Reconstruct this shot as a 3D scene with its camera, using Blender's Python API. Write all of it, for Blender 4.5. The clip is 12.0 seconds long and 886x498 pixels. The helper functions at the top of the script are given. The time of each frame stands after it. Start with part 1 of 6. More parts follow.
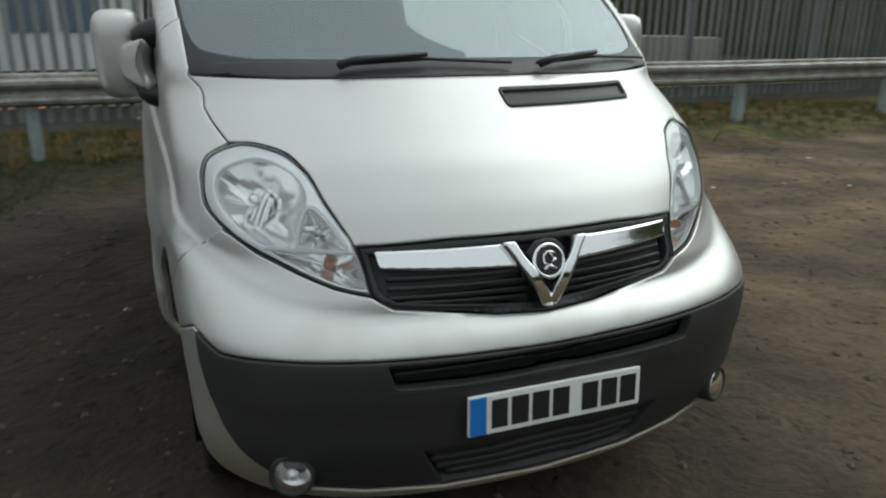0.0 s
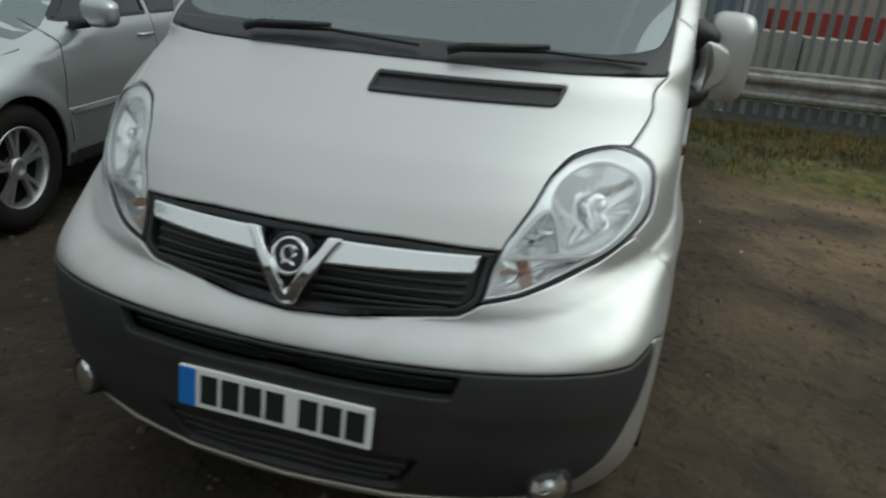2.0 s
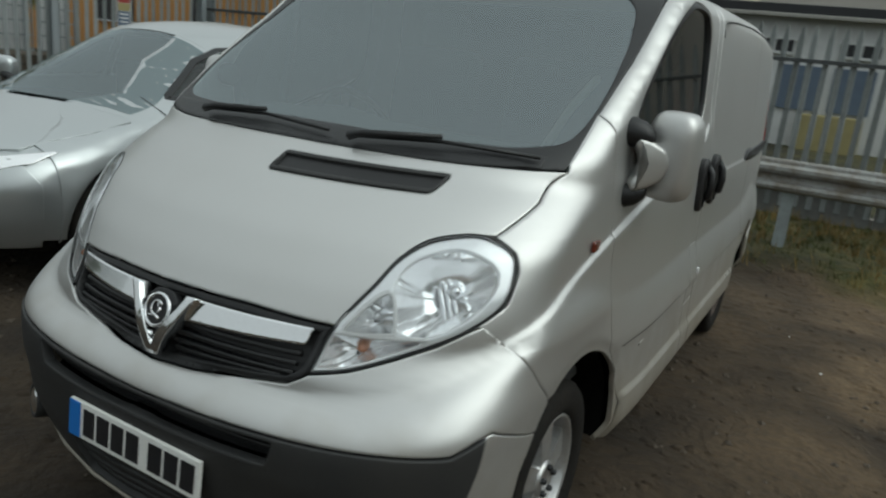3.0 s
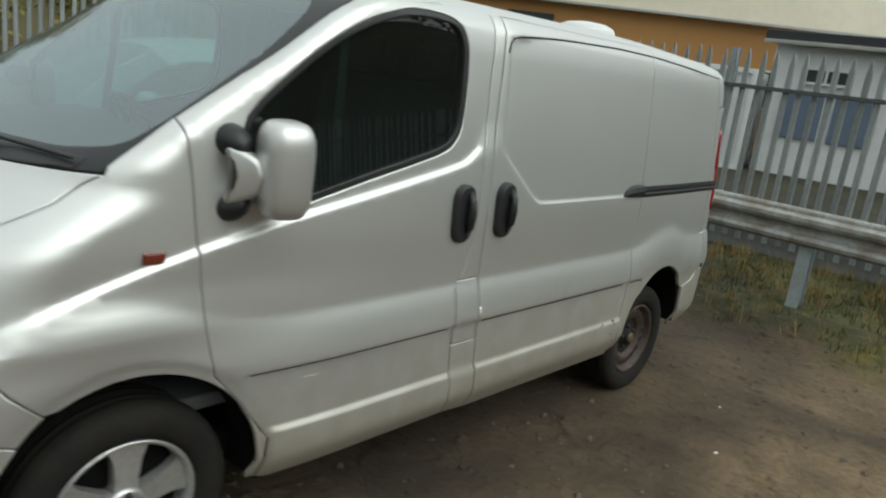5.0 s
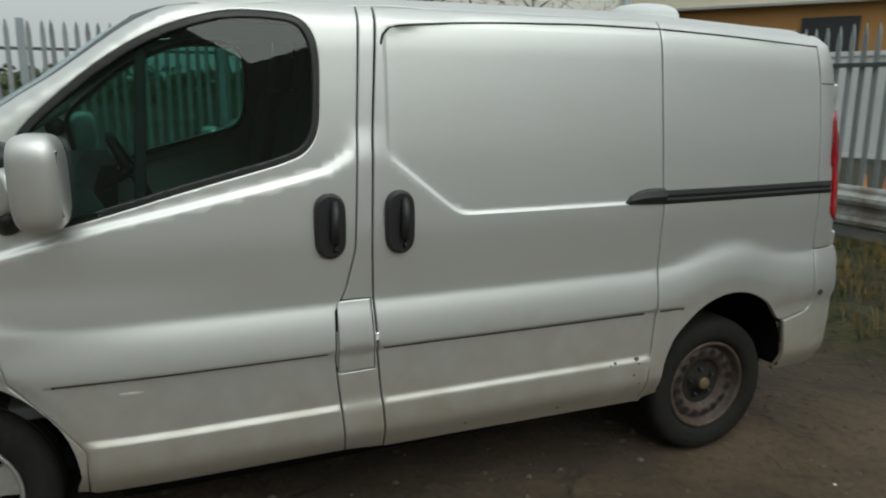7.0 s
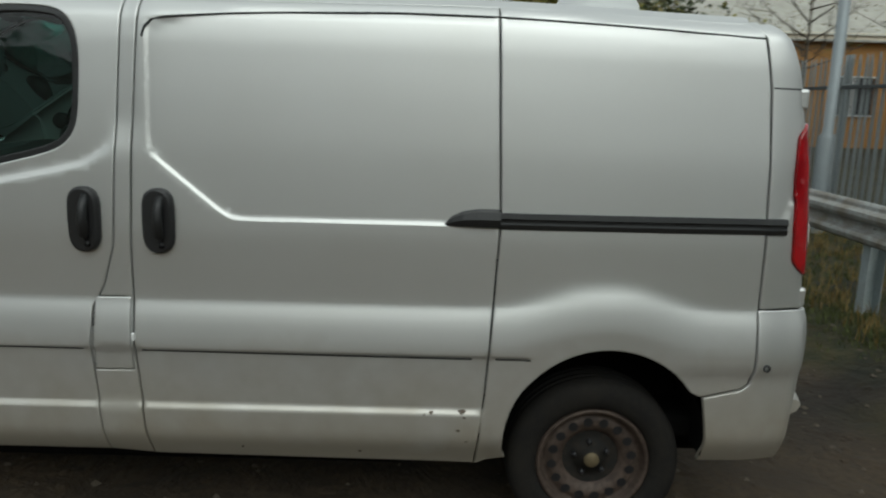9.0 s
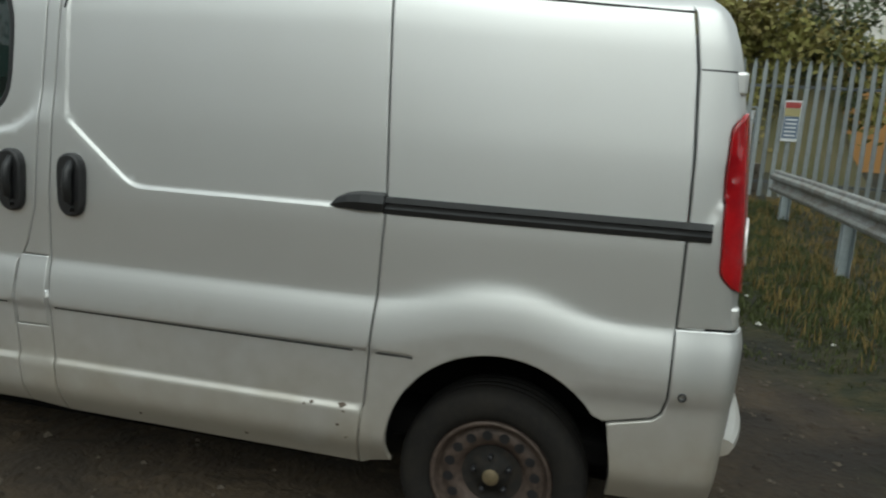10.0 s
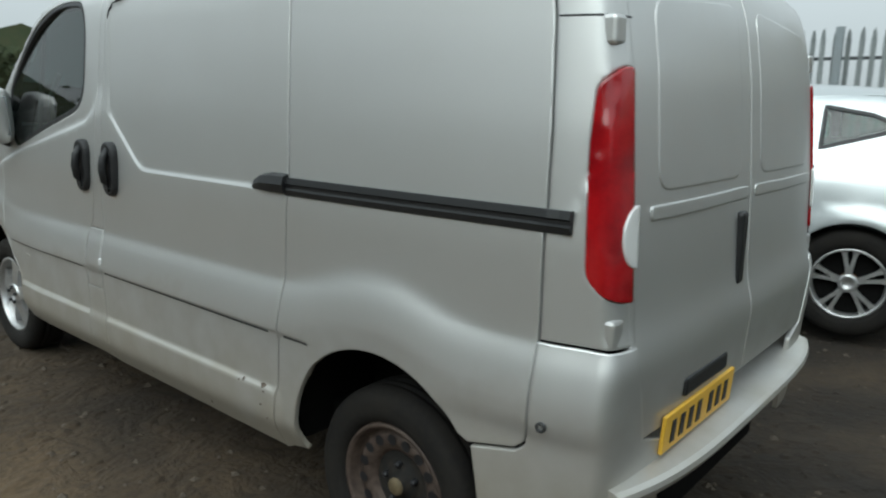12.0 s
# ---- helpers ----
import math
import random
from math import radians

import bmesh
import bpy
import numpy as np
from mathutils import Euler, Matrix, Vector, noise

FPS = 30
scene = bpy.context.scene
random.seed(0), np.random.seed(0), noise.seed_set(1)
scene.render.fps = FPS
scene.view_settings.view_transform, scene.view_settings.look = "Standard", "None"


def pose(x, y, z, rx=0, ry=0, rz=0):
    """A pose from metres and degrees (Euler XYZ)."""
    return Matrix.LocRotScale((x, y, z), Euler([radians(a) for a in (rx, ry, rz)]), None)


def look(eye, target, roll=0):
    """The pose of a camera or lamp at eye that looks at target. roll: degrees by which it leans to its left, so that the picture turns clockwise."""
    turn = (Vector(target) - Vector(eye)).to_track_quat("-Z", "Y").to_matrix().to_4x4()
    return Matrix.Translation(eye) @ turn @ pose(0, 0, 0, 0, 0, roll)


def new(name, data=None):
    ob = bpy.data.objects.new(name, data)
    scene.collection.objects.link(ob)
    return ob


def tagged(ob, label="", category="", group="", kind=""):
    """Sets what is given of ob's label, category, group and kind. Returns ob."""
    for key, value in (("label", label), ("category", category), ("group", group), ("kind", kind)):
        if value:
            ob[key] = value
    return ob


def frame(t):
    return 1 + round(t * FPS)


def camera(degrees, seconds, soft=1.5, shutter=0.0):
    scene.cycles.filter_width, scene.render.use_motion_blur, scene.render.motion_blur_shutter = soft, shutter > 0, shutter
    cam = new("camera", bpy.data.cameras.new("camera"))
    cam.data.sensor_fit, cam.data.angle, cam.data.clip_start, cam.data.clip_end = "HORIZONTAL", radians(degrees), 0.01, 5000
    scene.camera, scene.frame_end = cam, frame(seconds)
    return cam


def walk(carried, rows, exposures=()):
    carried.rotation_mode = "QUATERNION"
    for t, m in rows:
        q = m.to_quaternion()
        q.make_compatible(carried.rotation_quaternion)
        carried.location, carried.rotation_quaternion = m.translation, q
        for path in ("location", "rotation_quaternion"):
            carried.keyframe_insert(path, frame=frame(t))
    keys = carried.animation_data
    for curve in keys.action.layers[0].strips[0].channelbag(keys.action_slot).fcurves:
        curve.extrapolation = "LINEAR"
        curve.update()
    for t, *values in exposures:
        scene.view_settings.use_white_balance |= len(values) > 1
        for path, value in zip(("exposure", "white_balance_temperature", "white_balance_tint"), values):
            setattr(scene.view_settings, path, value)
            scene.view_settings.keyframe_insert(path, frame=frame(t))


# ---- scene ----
import mathutils.geometry

cam = camera(62.7, 12.0, 2.1, 0.5)
PATH = [
    (0, (-0.93, -1.5, 1.47), (-0.214, 0.263, 0.856), 0.5),
    (0.5, (-0.525, -1.569, 1.46), (-0.109, 0.267, 0.783), 1.5),
    (1, (-0.099, -1.53, 1.478), (0.062, 0.32, 0.738), 3.9),
    (1.5, (0.299, -1.498, 1.494), (0.129, 0.341, 0.726), 3.1),
    (2, (0.738, -1.413, 1.517), (0.288, 0.404, 0.812), 4.9),
    (2.5, (1.147, -1.264, 1.59), (0.52, 0.513, 0.918), 6.1),
    (2.7, (1.288, -1.23, 1.591), (0.521, 0.525, 1.018), 6.0),
    (4.3, (2.373, -0.483, 1.643), (1.182, 1.054, 1.177), 4.9),
    (4.5, (2.47, -0.362, 1.661), (1.25, 1.147, 1.176), 4.2),
    (5, (2.716, -0.002, 1.689), (1.432, 1.45, 1.198), 7.6),
    (5.5, (2.943, 0.346, 1.676), (1.513, 1.658, 1.19), 5.8),
    (6, (3.189, 0.751, 1.657), (1.617, 1.898, 1.193), 5.0),
    (6.5, (3.302, 1.164, 1.639), (1.604, 2.115, 1.18), 2.5),
    (8.3, (3.528, 2.561, 1.567), (1.582, 2.84, 1.198), 1.3),
    (8.5, (3.5, 2.807, 1.572), (1.548, 3.023, 1.195), 1.9),
    (9, (3.423, 3.329, 1.574), (1.463, 3.336, 1.175), 1.5),
    (9.5, (3.333, 3.85, 1.542), (1.39, 3.591, 1.147), 2.5),
    (10, (3.176, 4.25, 1.487), (1.261, 3.811, 1.11), 3.4),
    (10.5, (3.003, 4.635, 1.477), (1.146, 4.003, 1.088), 1.9),
    (11, (2.875, 4.941, 1.479), (1.126, 4.058, 1.081), 3.0),
    (11.5, (2.651, 5.176, 1.449), (1.02, 4.086, 1.059), 3.0),
    (12, (2.377, 5.415, 1.442), (0.88, 4.15, 1.047), 1.0),
]
walk(cam, [(t, look(eye, target, roll)) for t, eye, target, roll in PATH], [(0, -0.34, 6300, 2), (2.7, -0.63, 6250, 1), (4.5, -0.08, 6400, 1), (5.5, 0.05, 6400, 1), (8.5, -0.58, 6300, 1), (10.5, -0.10, 6200, 0), (12, -0.02, 6000, 0)])

# ---- world, sun and exposure ----
world = bpy.data.worlds.new("sky")
scene.world = world
world.use_nodes = True
wn, wl = world.node_tree.nodes, world.node_tree.links
sky = wn.new("ShaderNodeTexSky")
sky.sky_type, sky.sun_disc = "NISHITA", False
sky.sun_elevation, sky.sun_rotation = radians(43), radians(81)
sky.air_density, sky.dust_density, sky.ozone_density = 1.0, 5.0, 1.0
veil = wn.new("ShaderNodeHueSaturation")
veil.inputs["Saturation"].default_value, veil.inputs["Value"].default_value = 0.22, 1.0
wl.new(sky.outputs["Color"], veil.inputs["Color"])
# a closed cover of cloud, twice as bright overhead as at the horizon
cloud, place, axes, climb, cover = wn.new("ShaderNodeMix"), wn.new("ShaderNodeTexCoord"), wn.new("ShaderNodeSeparateXYZ"), wn.new("ShaderNodeMapRange"), wn.new("ShaderNodeMix")
cloud.data_type, cover.data_type, cover.blend_type = "RGBA", "RGBA", "MULTIPLY"
cloud.inputs["Factor"].default_value, cloud.inputs["B"].default_value = 0.75, (6.0, 6.2, 6.3, 1)
cover.inputs["Factor"].default_value = 1.0
climb.inputs["To Min"].default_value, climb.inputs["To Max"].default_value = 0.75, 1.5
wl.new(place.outputs["Generated"], axes.inputs[0]), wl.new(axes.outputs["Z"], climb.inputs["Value"])
wl.new(veil.outputs["Color"], cloud.inputs["A"]), wl.new(cloud.outputs["Result"], cover.inputs["A"])
wl.new(climb.outputs["Result"], cover.inputs["B"]), wl.new(cover.outputs["Result"], wn["Background"].inputs["Color"])
wn["Background"].inputs["Strength"].default_value = 0.15
lamp = bpy.data.lights.new("sun", "SUN")
lamp.energy, lamp.angle, lamp.color = 1.2, radians(65), (0.98, 1.0, 0.96)
sun = new("sun", lamp)
sun.matrix_world = look((20, 3, 19), (0, 0, 0))


# ---- materials ----
def material(name, base, rough=0.6, metal=0.0, grain=0.0, scale=40.0, blotch=0.0, blotch_scale=3.0, dark=None, bump=0.0, bump_scale=120.0, coat=0.0, per_piece=0.0, **more):
    """A surface with its colour varied at two scales, and fine relief."""
    m = bpy.data.materials.new(name)
    m.use_nodes = True
    n, l = m.node_tree.nodes, m.node_tree.links
    p = n["Principled BSDF"]
    p.inputs["Roughness"].default_value, p.inputs["Metallic"].default_value = rough, metal
    p.inputs["Coat Weight"].default_value, p.inputs["Coat Roughness"].default_value = coat, 0.08
    for key, value in more.items():
        p.inputs[key.replace("_", " ")].default_value = value
    place = n.new("ShaderNodeTexCoord")
    colour = n.new("ShaderNodeRGB")
    colour.outputs[0].default_value = (*base, 1)
    out = colour.outputs[0]
    dark = dark or tuple(c * 0.45 for c in base)
    for amount, size, detail in ((blotch, blotch_scale, 5.0), (grain, scale, 3.0)):
        if amount:
            noise_node = n.new("ShaderNodeTexNoise")
            noise_node.inputs["Scale"].default_value, noise_node.inputs["Detail"].default_value = size, detail
            l.new(place.outputs["Object"], noise_node.inputs["Vector"])
            ramp = n.new("ShaderNodeMapRange")
            ramp.inputs["From Min"].default_value, ramp.inputs["From Max"].default_value = 0.42, 0.68
            ramp.inputs["To Max"].default_value = amount
            l.new(noise_node.outputs["Fac"], ramp.inputs["Value"])
            mix = n.new("ShaderNodeMix")
            mix.data_type = "RGBA"
            l.new(ramp.outputs["Result"], mix.inputs["Factor"])
            l.new(out, mix.inputs["A"])
            mix.inputs["B"].default_value = (*dark, 1)
            out = mix.outputs["Result"]
    if per_piece:
        info = n.new("ShaderNodeObjectInfo")
        vary = n.new("ShaderNodeHueSaturation")
        span = n.new("ShaderNodeMapRange")
        span.inputs["To Min"].default_value, span.inputs["To Max"].default_value = 1 - per_piece, 1 + per_piece
        l.new(info.outputs["Random"], span.inputs["Value"])
        l.new(span.outputs["Result"], vary.inputs["Value"])
        l.new(out, vary.inputs["Color"])
        out = vary.outputs["Color"]
    l.new(out, p.inputs["Base Color"])
    if bump:
        fine = n.new("ShaderNodeTexNoise")
        fine.inputs["Scale"].default_value, fine.inputs["Detail"].default_value = bump_scale, 4.0
        l.new(place.outputs["Object"], fine.inputs["Vector"])
        relief = n.new("ShaderNodeBump")
        relief.inputs["Strength"].default_value, relief.inputs["Distance"].default_value = bump, 0.01
        l.new(fine.outputs["Fac"], relief.inputs["Height"])
        l.new(relief.outputs["Normal"], p.inputs["Normal"])
    return m


SILVER = material("silver_paint", (.60, .60, .592), .42, .74, grain=.10, scale=900, blotch=.14, blotch_scale=2.2, dark=(.50, .485, .45), coat=.20)
RUST = material("rusty_chip", (.105, .082, .062), .9, 0, grain=.5, scale=90, dark=(.03, .02, .015))
GRIME = material("grimy_silver_paint", (.55, .545, .52), .45, .55, grain=.35, scale=60, blotch=.35, blotch_scale=7, dark=(.30, .25, .19), coat=.1)
BLACK_TRIM = material("black_trim", (.011, .0115, .0125), .45, 0, grain=.3, scale=300, bump=.08, bump_scale=900)
GREY_PLASTIC = material("grey_bumper_plastic", (.022, .023, .024), .6, 0, grain=.25, scale=300, blotch=.25, blotch_scale=5, dark=(.05, .047, .042), bump=.10, bump_scale=1400)
GRILLE_BLACK = material("grille_black", (.012, .012, .013), .5)
CHROME = material("chrome", (.86, .87, .88), .10, 1.0, grain=.1, scale=200, dark=(.6, .6, .6))
REFLECTOR = material("lamp_reflector", (.97, .975, .98), .10, .80)
HOUSING = material("lamp_housing", (.96, .97, .98), .22, .35, coat=.5)
AMBER = material("amber_plastic", (.50, .22, .12), .25, 0)
MARKER = material("marker_lens", (.13, .022, .011), .2, 0, coat=.6)
RED_LENS = material("red_lamp_lens", (.34, .004, .008), .14, 0, grain=.2, scale=90, blotch=.7, blotch_scale=11, dark=(.16, .0, .004), coat=.7)
WHITE_LENS = material("white_lamp_lens", (.75, .75, .74), .2, .2, coat=.5)
RUBBER = material("tyre_rubber", (.010, .009, .0085), .85, 0, grain=.4, scale=60, blotch=.5, blotch_scale=9, dark=(.021, .018, .014), bump=.2, bump_scale=300, Specular_IOR_Level=.25)
STEEL_RIM = material("rusty_steel_rim", (.085, .060, .047), .65, .2, grain=.5, scale=50, blotch=.6, blotch_scale=16, dark=(.022, .013, .010), bump=.15)
HUB_BLACK = material("black_wheel_centre", (.016, .015, .014), .85, 0, grain=.4, scale=40, dark=(.04, .03, .022), Specular_IOR_Level=.2)
CAP_BRASS = material("dull_brass_cap", (.15, .115, .065), .6, .3, grain=.4, scale=60)
ALLOY = material("alloy_rim", (.60, .60, .60), .35, .8, grain=.3, scale=40, dark=(.35, .32, .28))
DISC = material("brake_iron", (.13, .075, .045), .7, .4, grain=.4, scale=80)
PLATE_WHITE = material("plate_white", (.80, .80, .77), .35, 0, grain=.1, scale=200)
PLATE_YELLOW = material("plate_yellow", (.72, .42, .04), .4, 0, grain=.1, scale=200)
PLATE_BLUE = material("plate_blue", (.02, .17, .55), .35)
INK = material("black_ink", (.012, .012, .014), .5)
UNDER = material("underbody_black", (.006, .0057, .0055), .9, 0, grain=.4, scale=30, Specular_IOR_Level=.08)
SEAT = material("seat_cloth", (.055, .058, .062), .9, 0, grain=.4, scale=120, bump=.2)
DASH = material("dash_plastic", (.085, .088, .09), .7, 0, grain=.2, scale=200)
LINER = material("pale_cab_lining", (.32, .32, .30), .85, 0, grain=.2, scale=60)
ZINC = material("galvanised_rail", (.34, .345, .335), .50, .35, grain=.5, scale=22, blotch=.75, blotch_scale=4.5, dark=(.150, .118, .080), bump=.12)
POST_ZINC = material("dull_zinc_post", (.36, .41, .42), .6, .2, grain=.4, scale=20, blotch=.4, blotch_scale=4, dark=(.25, .26, .25))
FENCE_RAIL = material("dark_fence_rail", (.075, .082, .085), .6, .3, grain=.4, scale=14, dark=(.05, .045, .04))
PALE = material("galvanised_pale", (.285, .305, .305), .55, .35, grain=.35, scale=12, blotch=.35, blotch_scale=1.5, dark=(.16, .175, .17), per_piece=.18)
POSTM = material("galvanised_post", (.27, .30, .315), .55, .35, grain=.4, scale=15, blotch=.3, dark=(.25, .26, .26))
SUV_PAINT = material("pale_silver_paint", (.52, .545, .55), .28, .75, grain=.08, scale=900, coat=.5)
DIRT = material("bare_earth", (.118, .080, .044), .95, 0, grain=.5, scale=26, blotch=.85, blotch_scale=1.6, dark=(.036, .025, .015), bump=.9, bump_scale=30)
VERGE = material("verge_soil", (.105, .088, .045), .95, 0, grain=.6, scale=30, blotch=.7, blotch_scale=1.4, dark=(.055, .058, .022), bump=.6, bump_scale=40)
ASPHALT = material("yard_asphalt", (.115, .115, .112), .9, 0, grain=.4, scale=20, blotch=.6, blotch_scale=.5, dark=(.17, .165, .155), bump=.2)
GRASS = material("grass_blades", (.058, .070, .013), .8, 0, grain=.6, scale=3, blotch=.7, blotch_scale=1.2, dark=(.045, .055, .012))
STRAW = material("dry_grass_blades", (.20, .135, .038), .85, 0, grain=.5, scale=5, dark=(.16, .11, .045))
STONE = material("pebble", (.095, .076, .056), .9, 0, grain=.4, scale=80, blotch=.6, blotch_scale=2, dark=(.06, .046, .034))
LITTER = material("pale_litter", (.62, .60, .56), .7, 0, grain=.3, scale=60)
OCHRE = material("ochre_render", (.36, .185, .06), .85, 0, grain=.25, scale=6, blotch=.35, blotch_scale=.7, dark=(.33, .165, .055))
FASCIA = material("cream_fascia", (.66, .60, .48), .7, 0, grain=.2, scale=5, blotch=.25, blotch_scale=.6, dark=(.48, .44, .36))
SHEET = material("grey_sheeting", (.34, .33, .30), .6, .2, grain=.2, scale=4, blotch=.3, blotch_scale=.4, dark=(.20, .20, .20))
CONCRETE = material("pale_concrete", (.33, .31, .28), .9, 0, grain=.3, scale=8, blotch=.4, blotch_scale=.8, dark=(.28, .265, .24))
WHITE_WALL = material("white_cladding", (.62, .63, .63), .6, 0, grain=.1, scale=4, blotch=.15, blotch_scale=.5)
BLUE_WALL = material("blue_cladding", (.10, .135, .19), .5, 0, grain=.15, scale=4)
DARK_WALL = material("dark_opening", (.02, .021, .024), .7)
RED_PAINT = material("red_paint", (.28, .035, .03), .5, 0, grain=.2, scale=6)
ORANGE_PAINT = material("orange_paint", (.42, .15, .045), .6, 0, grain=.2, scale=6)
YELLOW_PAINT = material("yellow_paint", (.30, .26, .12), .6, 0, grain=.2, scale=6)
BARK = material("bark", (.10, .082, .062), .95, 0, grain=.5, scale=14, bump=.5, bump_scale=20)
LEAF = material("autumn_leaves", (.18, .175, .040), .75, 0, grain=.5, scale=2.0, blotch=.7, blotch_scale=.5, dark=(.17, .115, .04))
LEAF_DARK = material("dark_leaves", (.045, .062, .022), .75, 0, grain=.5, scale=2.5, dark=(.08, .075, .03))


def dust_and_reflection(m):
    """Pale brown road dust, thick along the sills and ragged towards the waist. Also paints in the ground's brown
    reflection.
    """
    n, l = m.node_tree.nodes, m.node_tree.links
    p = n["Principled BSDF"]
    old = p.inputs["Base Color"].links[0].from_socket
    geo, axes, rag, edge = n.new("ShaderNodeNewGeometry"), n.new("ShaderNodeSeparateXYZ"), n.new("ShaderNodeTexNoise"), n.new("ShaderNodeMath")
    rag.inputs["Scale"].default_value, rag.inputs["Detail"].default_value = 5.0, 8
    edge.operation, edge.inputs[1].default_value = "MULTIPLY_ADD", -.45
    amount, mix, dull = n.new("ShaderNodeMapRange"), n.new("ShaderNodeMix"), n.new("ShaderNodeMapRange")
    amount.inputs["From Min"].default_value, amount.inputs["From Max"].default_value, amount.inputs["To Max"].default_value = .50, .12, .75
    mix.data_type, mix.inputs["B"].default_value = "RGBA", (.27, .23, .165, 1)
    l.new(geo.outputs["Position"], axes.inputs[0]), l.new(geo.outputs["Position"], rag.inputs["Vector"])
    l.new(rag.outputs["Fac"], edge.inputs[0]), l.new(axes.outputs["Z"], edge.inputs[2]), l.new(edge.outputs[0], amount.inputs["Value"])
    l.new(amount.outputs["Result"], mix.inputs["Factor"]), l.new(old, mix.inputs["A"]), l.new(mix.outputs["Result"], p.inputs["Base Color"])
    dull.inputs["To Min"].default_value, dull.inputs["To Max"].default_value = .78, .2
    l.new(amount.outputs["Result"], dull.inputs["Value"]), l.new(dull.outputs["Result"], p.inputs["Metallic"])


dust_and_reflection(SILVER)


def glass(name, tint, rough=0.0, ior=1.55, film=0.0, sheen=(1, 1, 1)):
    m = bpy.data.materials.new(name)
    m.use_nodes = True
    n, l = m.node_tree.nodes, m.node_tree.links
    n.remove(n["Principled BSDF"])
    clear, shine, mix, edge = n.new("ShaderNodeBsdfTransparent"), n.new("ShaderNodeBsdfGlossy"), n.new("ShaderNodeMixShader"), n.new("ShaderNodeFresnel")
    clear.inputs["Color"].default_value, shine.inputs["Roughness"].default_value = (*tint, 1), rough
    edge.inputs["IOR"].default_value, shine.inputs["Color"].default_value = ior, (*sheen, 1)
    l.new(edge.outputs[0], mix.inputs[0]), l.new(clear.outputs[0], mix.inputs[1]), l.new(shine.outputs[0], mix.inputs[2])
    out = mix.outputs[0]
    if film:  # a thin film of road dust that also stands in for reflected sky
        dust, cover = n.new("ShaderNodeBsdfDiffuse"), n.new("ShaderNodeMixShader")
        dust.inputs["Color"].default_value, cover.inputs[0].default_value = (.42, .42, .40, 1), film
        l.new(out, cover.inputs[1]), l.new(dust.outputs[0], cover.inputs[2])
        out = cover.outputs[0]
    l.new(out, n["Material Output"].inputs["Surface"])
    return m


ROOFING = material("stained_roof_sheets", (.40, .385, .34), .8, 0, grain=.4, scale=3, blotch=.5, blotch_scale=.5, dark=(.22, .21, .18))
GRAVEL_BOARD = material("grey_gravel_board", (.17, .17, .165), .9, 0, grain=.4, scale=14, blotch=.5, blotch_scale=1.2, dark=(.10, .10, .09))
CAR_LENS = material("grey_lamp_lens", (.36, .38, .40), .12, .4, coat=.6)
GLASS = glass("windscreen_glass", (.42, .54, .54), 0.0, 2.6, .04, (.86, .96, 1.0))
DOOR_GLASS = glass("door_glass", (.27, .49, .43), 0.0, 1.6, .015)
LENS_GLASS = glass("lamp_glass", (.95, .96, .97))


# ---- building helpers ----
def mesh_of(verts, faces, smooth=True):
    me = bpy.data.meshes.new("mesh")
    me.from_pydata([tuple(map(float, v)) for v in verts], [], [tuple(map(int, f)) for f in faces])
    me.update()
    if smooth:
        me.polygons.foreach_set("use_smooth", [True] * len(me.polygons))
    return me


def taken(bm, smooth=False):
    me = bpy.data.meshes.new("mesh")
    bmesh.ops.recalc_face_normals(bm, faces=bm.faces)
    bm.to_mesh(me)
    bm.free()
    if smooth:
        me.polygons.foreach_set("use_smooth", [True] * len(me.polygons))
    return me


def part(name, data, mat, parent=None, label="", m=None):
    """Links a mesh as one object under a thing or a part."""
    ob = new(name, data)
    if mat and not data.materials:
        data.materials.append(mat)
    if parent:
        ob.parent = parent
    if m:
        ob.matrix_basis = m
    if label:
        ob["label"] = label
    return ob


def thing(name, at, label, category, group="", kind=""):
    ob = new(name)
    ob.location = at
    ob.empty_display_size = 0.1
    bpy.context.view_layer.update()
    return tagged(ob, label, category, group, kind)


def under(ob, name, data, mat, label="", m=None):
    """A part given in world places, under the thing ob that stands unturned at its location."""
    got = part(name, data, mat, ob, label, m)
    root = ob
    while root.parent:
        root = root.parent
    if ob is root:
        got.matrix_parent_inverse = Matrix.Translation(-root.location)
    return got


def box(size, at=(0, 0, 0), bevel=0.0, segments=2, turn=None):
    bm = bmesh.new()
    bmesh.ops.create_cube(bm, size=1.0)
    bmesh.ops.scale(bm, vec=size, verts=bm.verts)
    if bevel:
        bmesh.ops.bevel(bm, geom=bm.edges[:], offset=bevel, segments=segments, affect="EDGES", profile=0.5)
    if turn:
        bmesh.ops.rotate(bm, cent=(0, 0, 0), matrix=Euler([radians(a) for a in turn]).to_matrix(), verts=bm.verts)
    bmesh.ops.translate(bm, vec=at, verts=bm.verts)
    return taken(bm)


def boxes(rows):
    """One mesh of several boxes: rows of (size, place)."""
    verts, faces = [], []
    for (sx, sy, sz), (x, y, z) in rows:
        o = len(verts)
        verts += [(x + a * sx / 2, y + b * sy / 2, z + c * sz / 2) for c in (-1, 1) for b in (-1, 1) for a in (-1, 1)]
        faces += [tuple(o + i for i in f) for f in ((0, 2, 3, 1), (4, 5, 7, 6), (0, 1, 5, 4), (2, 6, 7, 3), (1, 3, 7, 5), (0, 4, 6, 2))]
    return mesh_of(verts, faces, False)


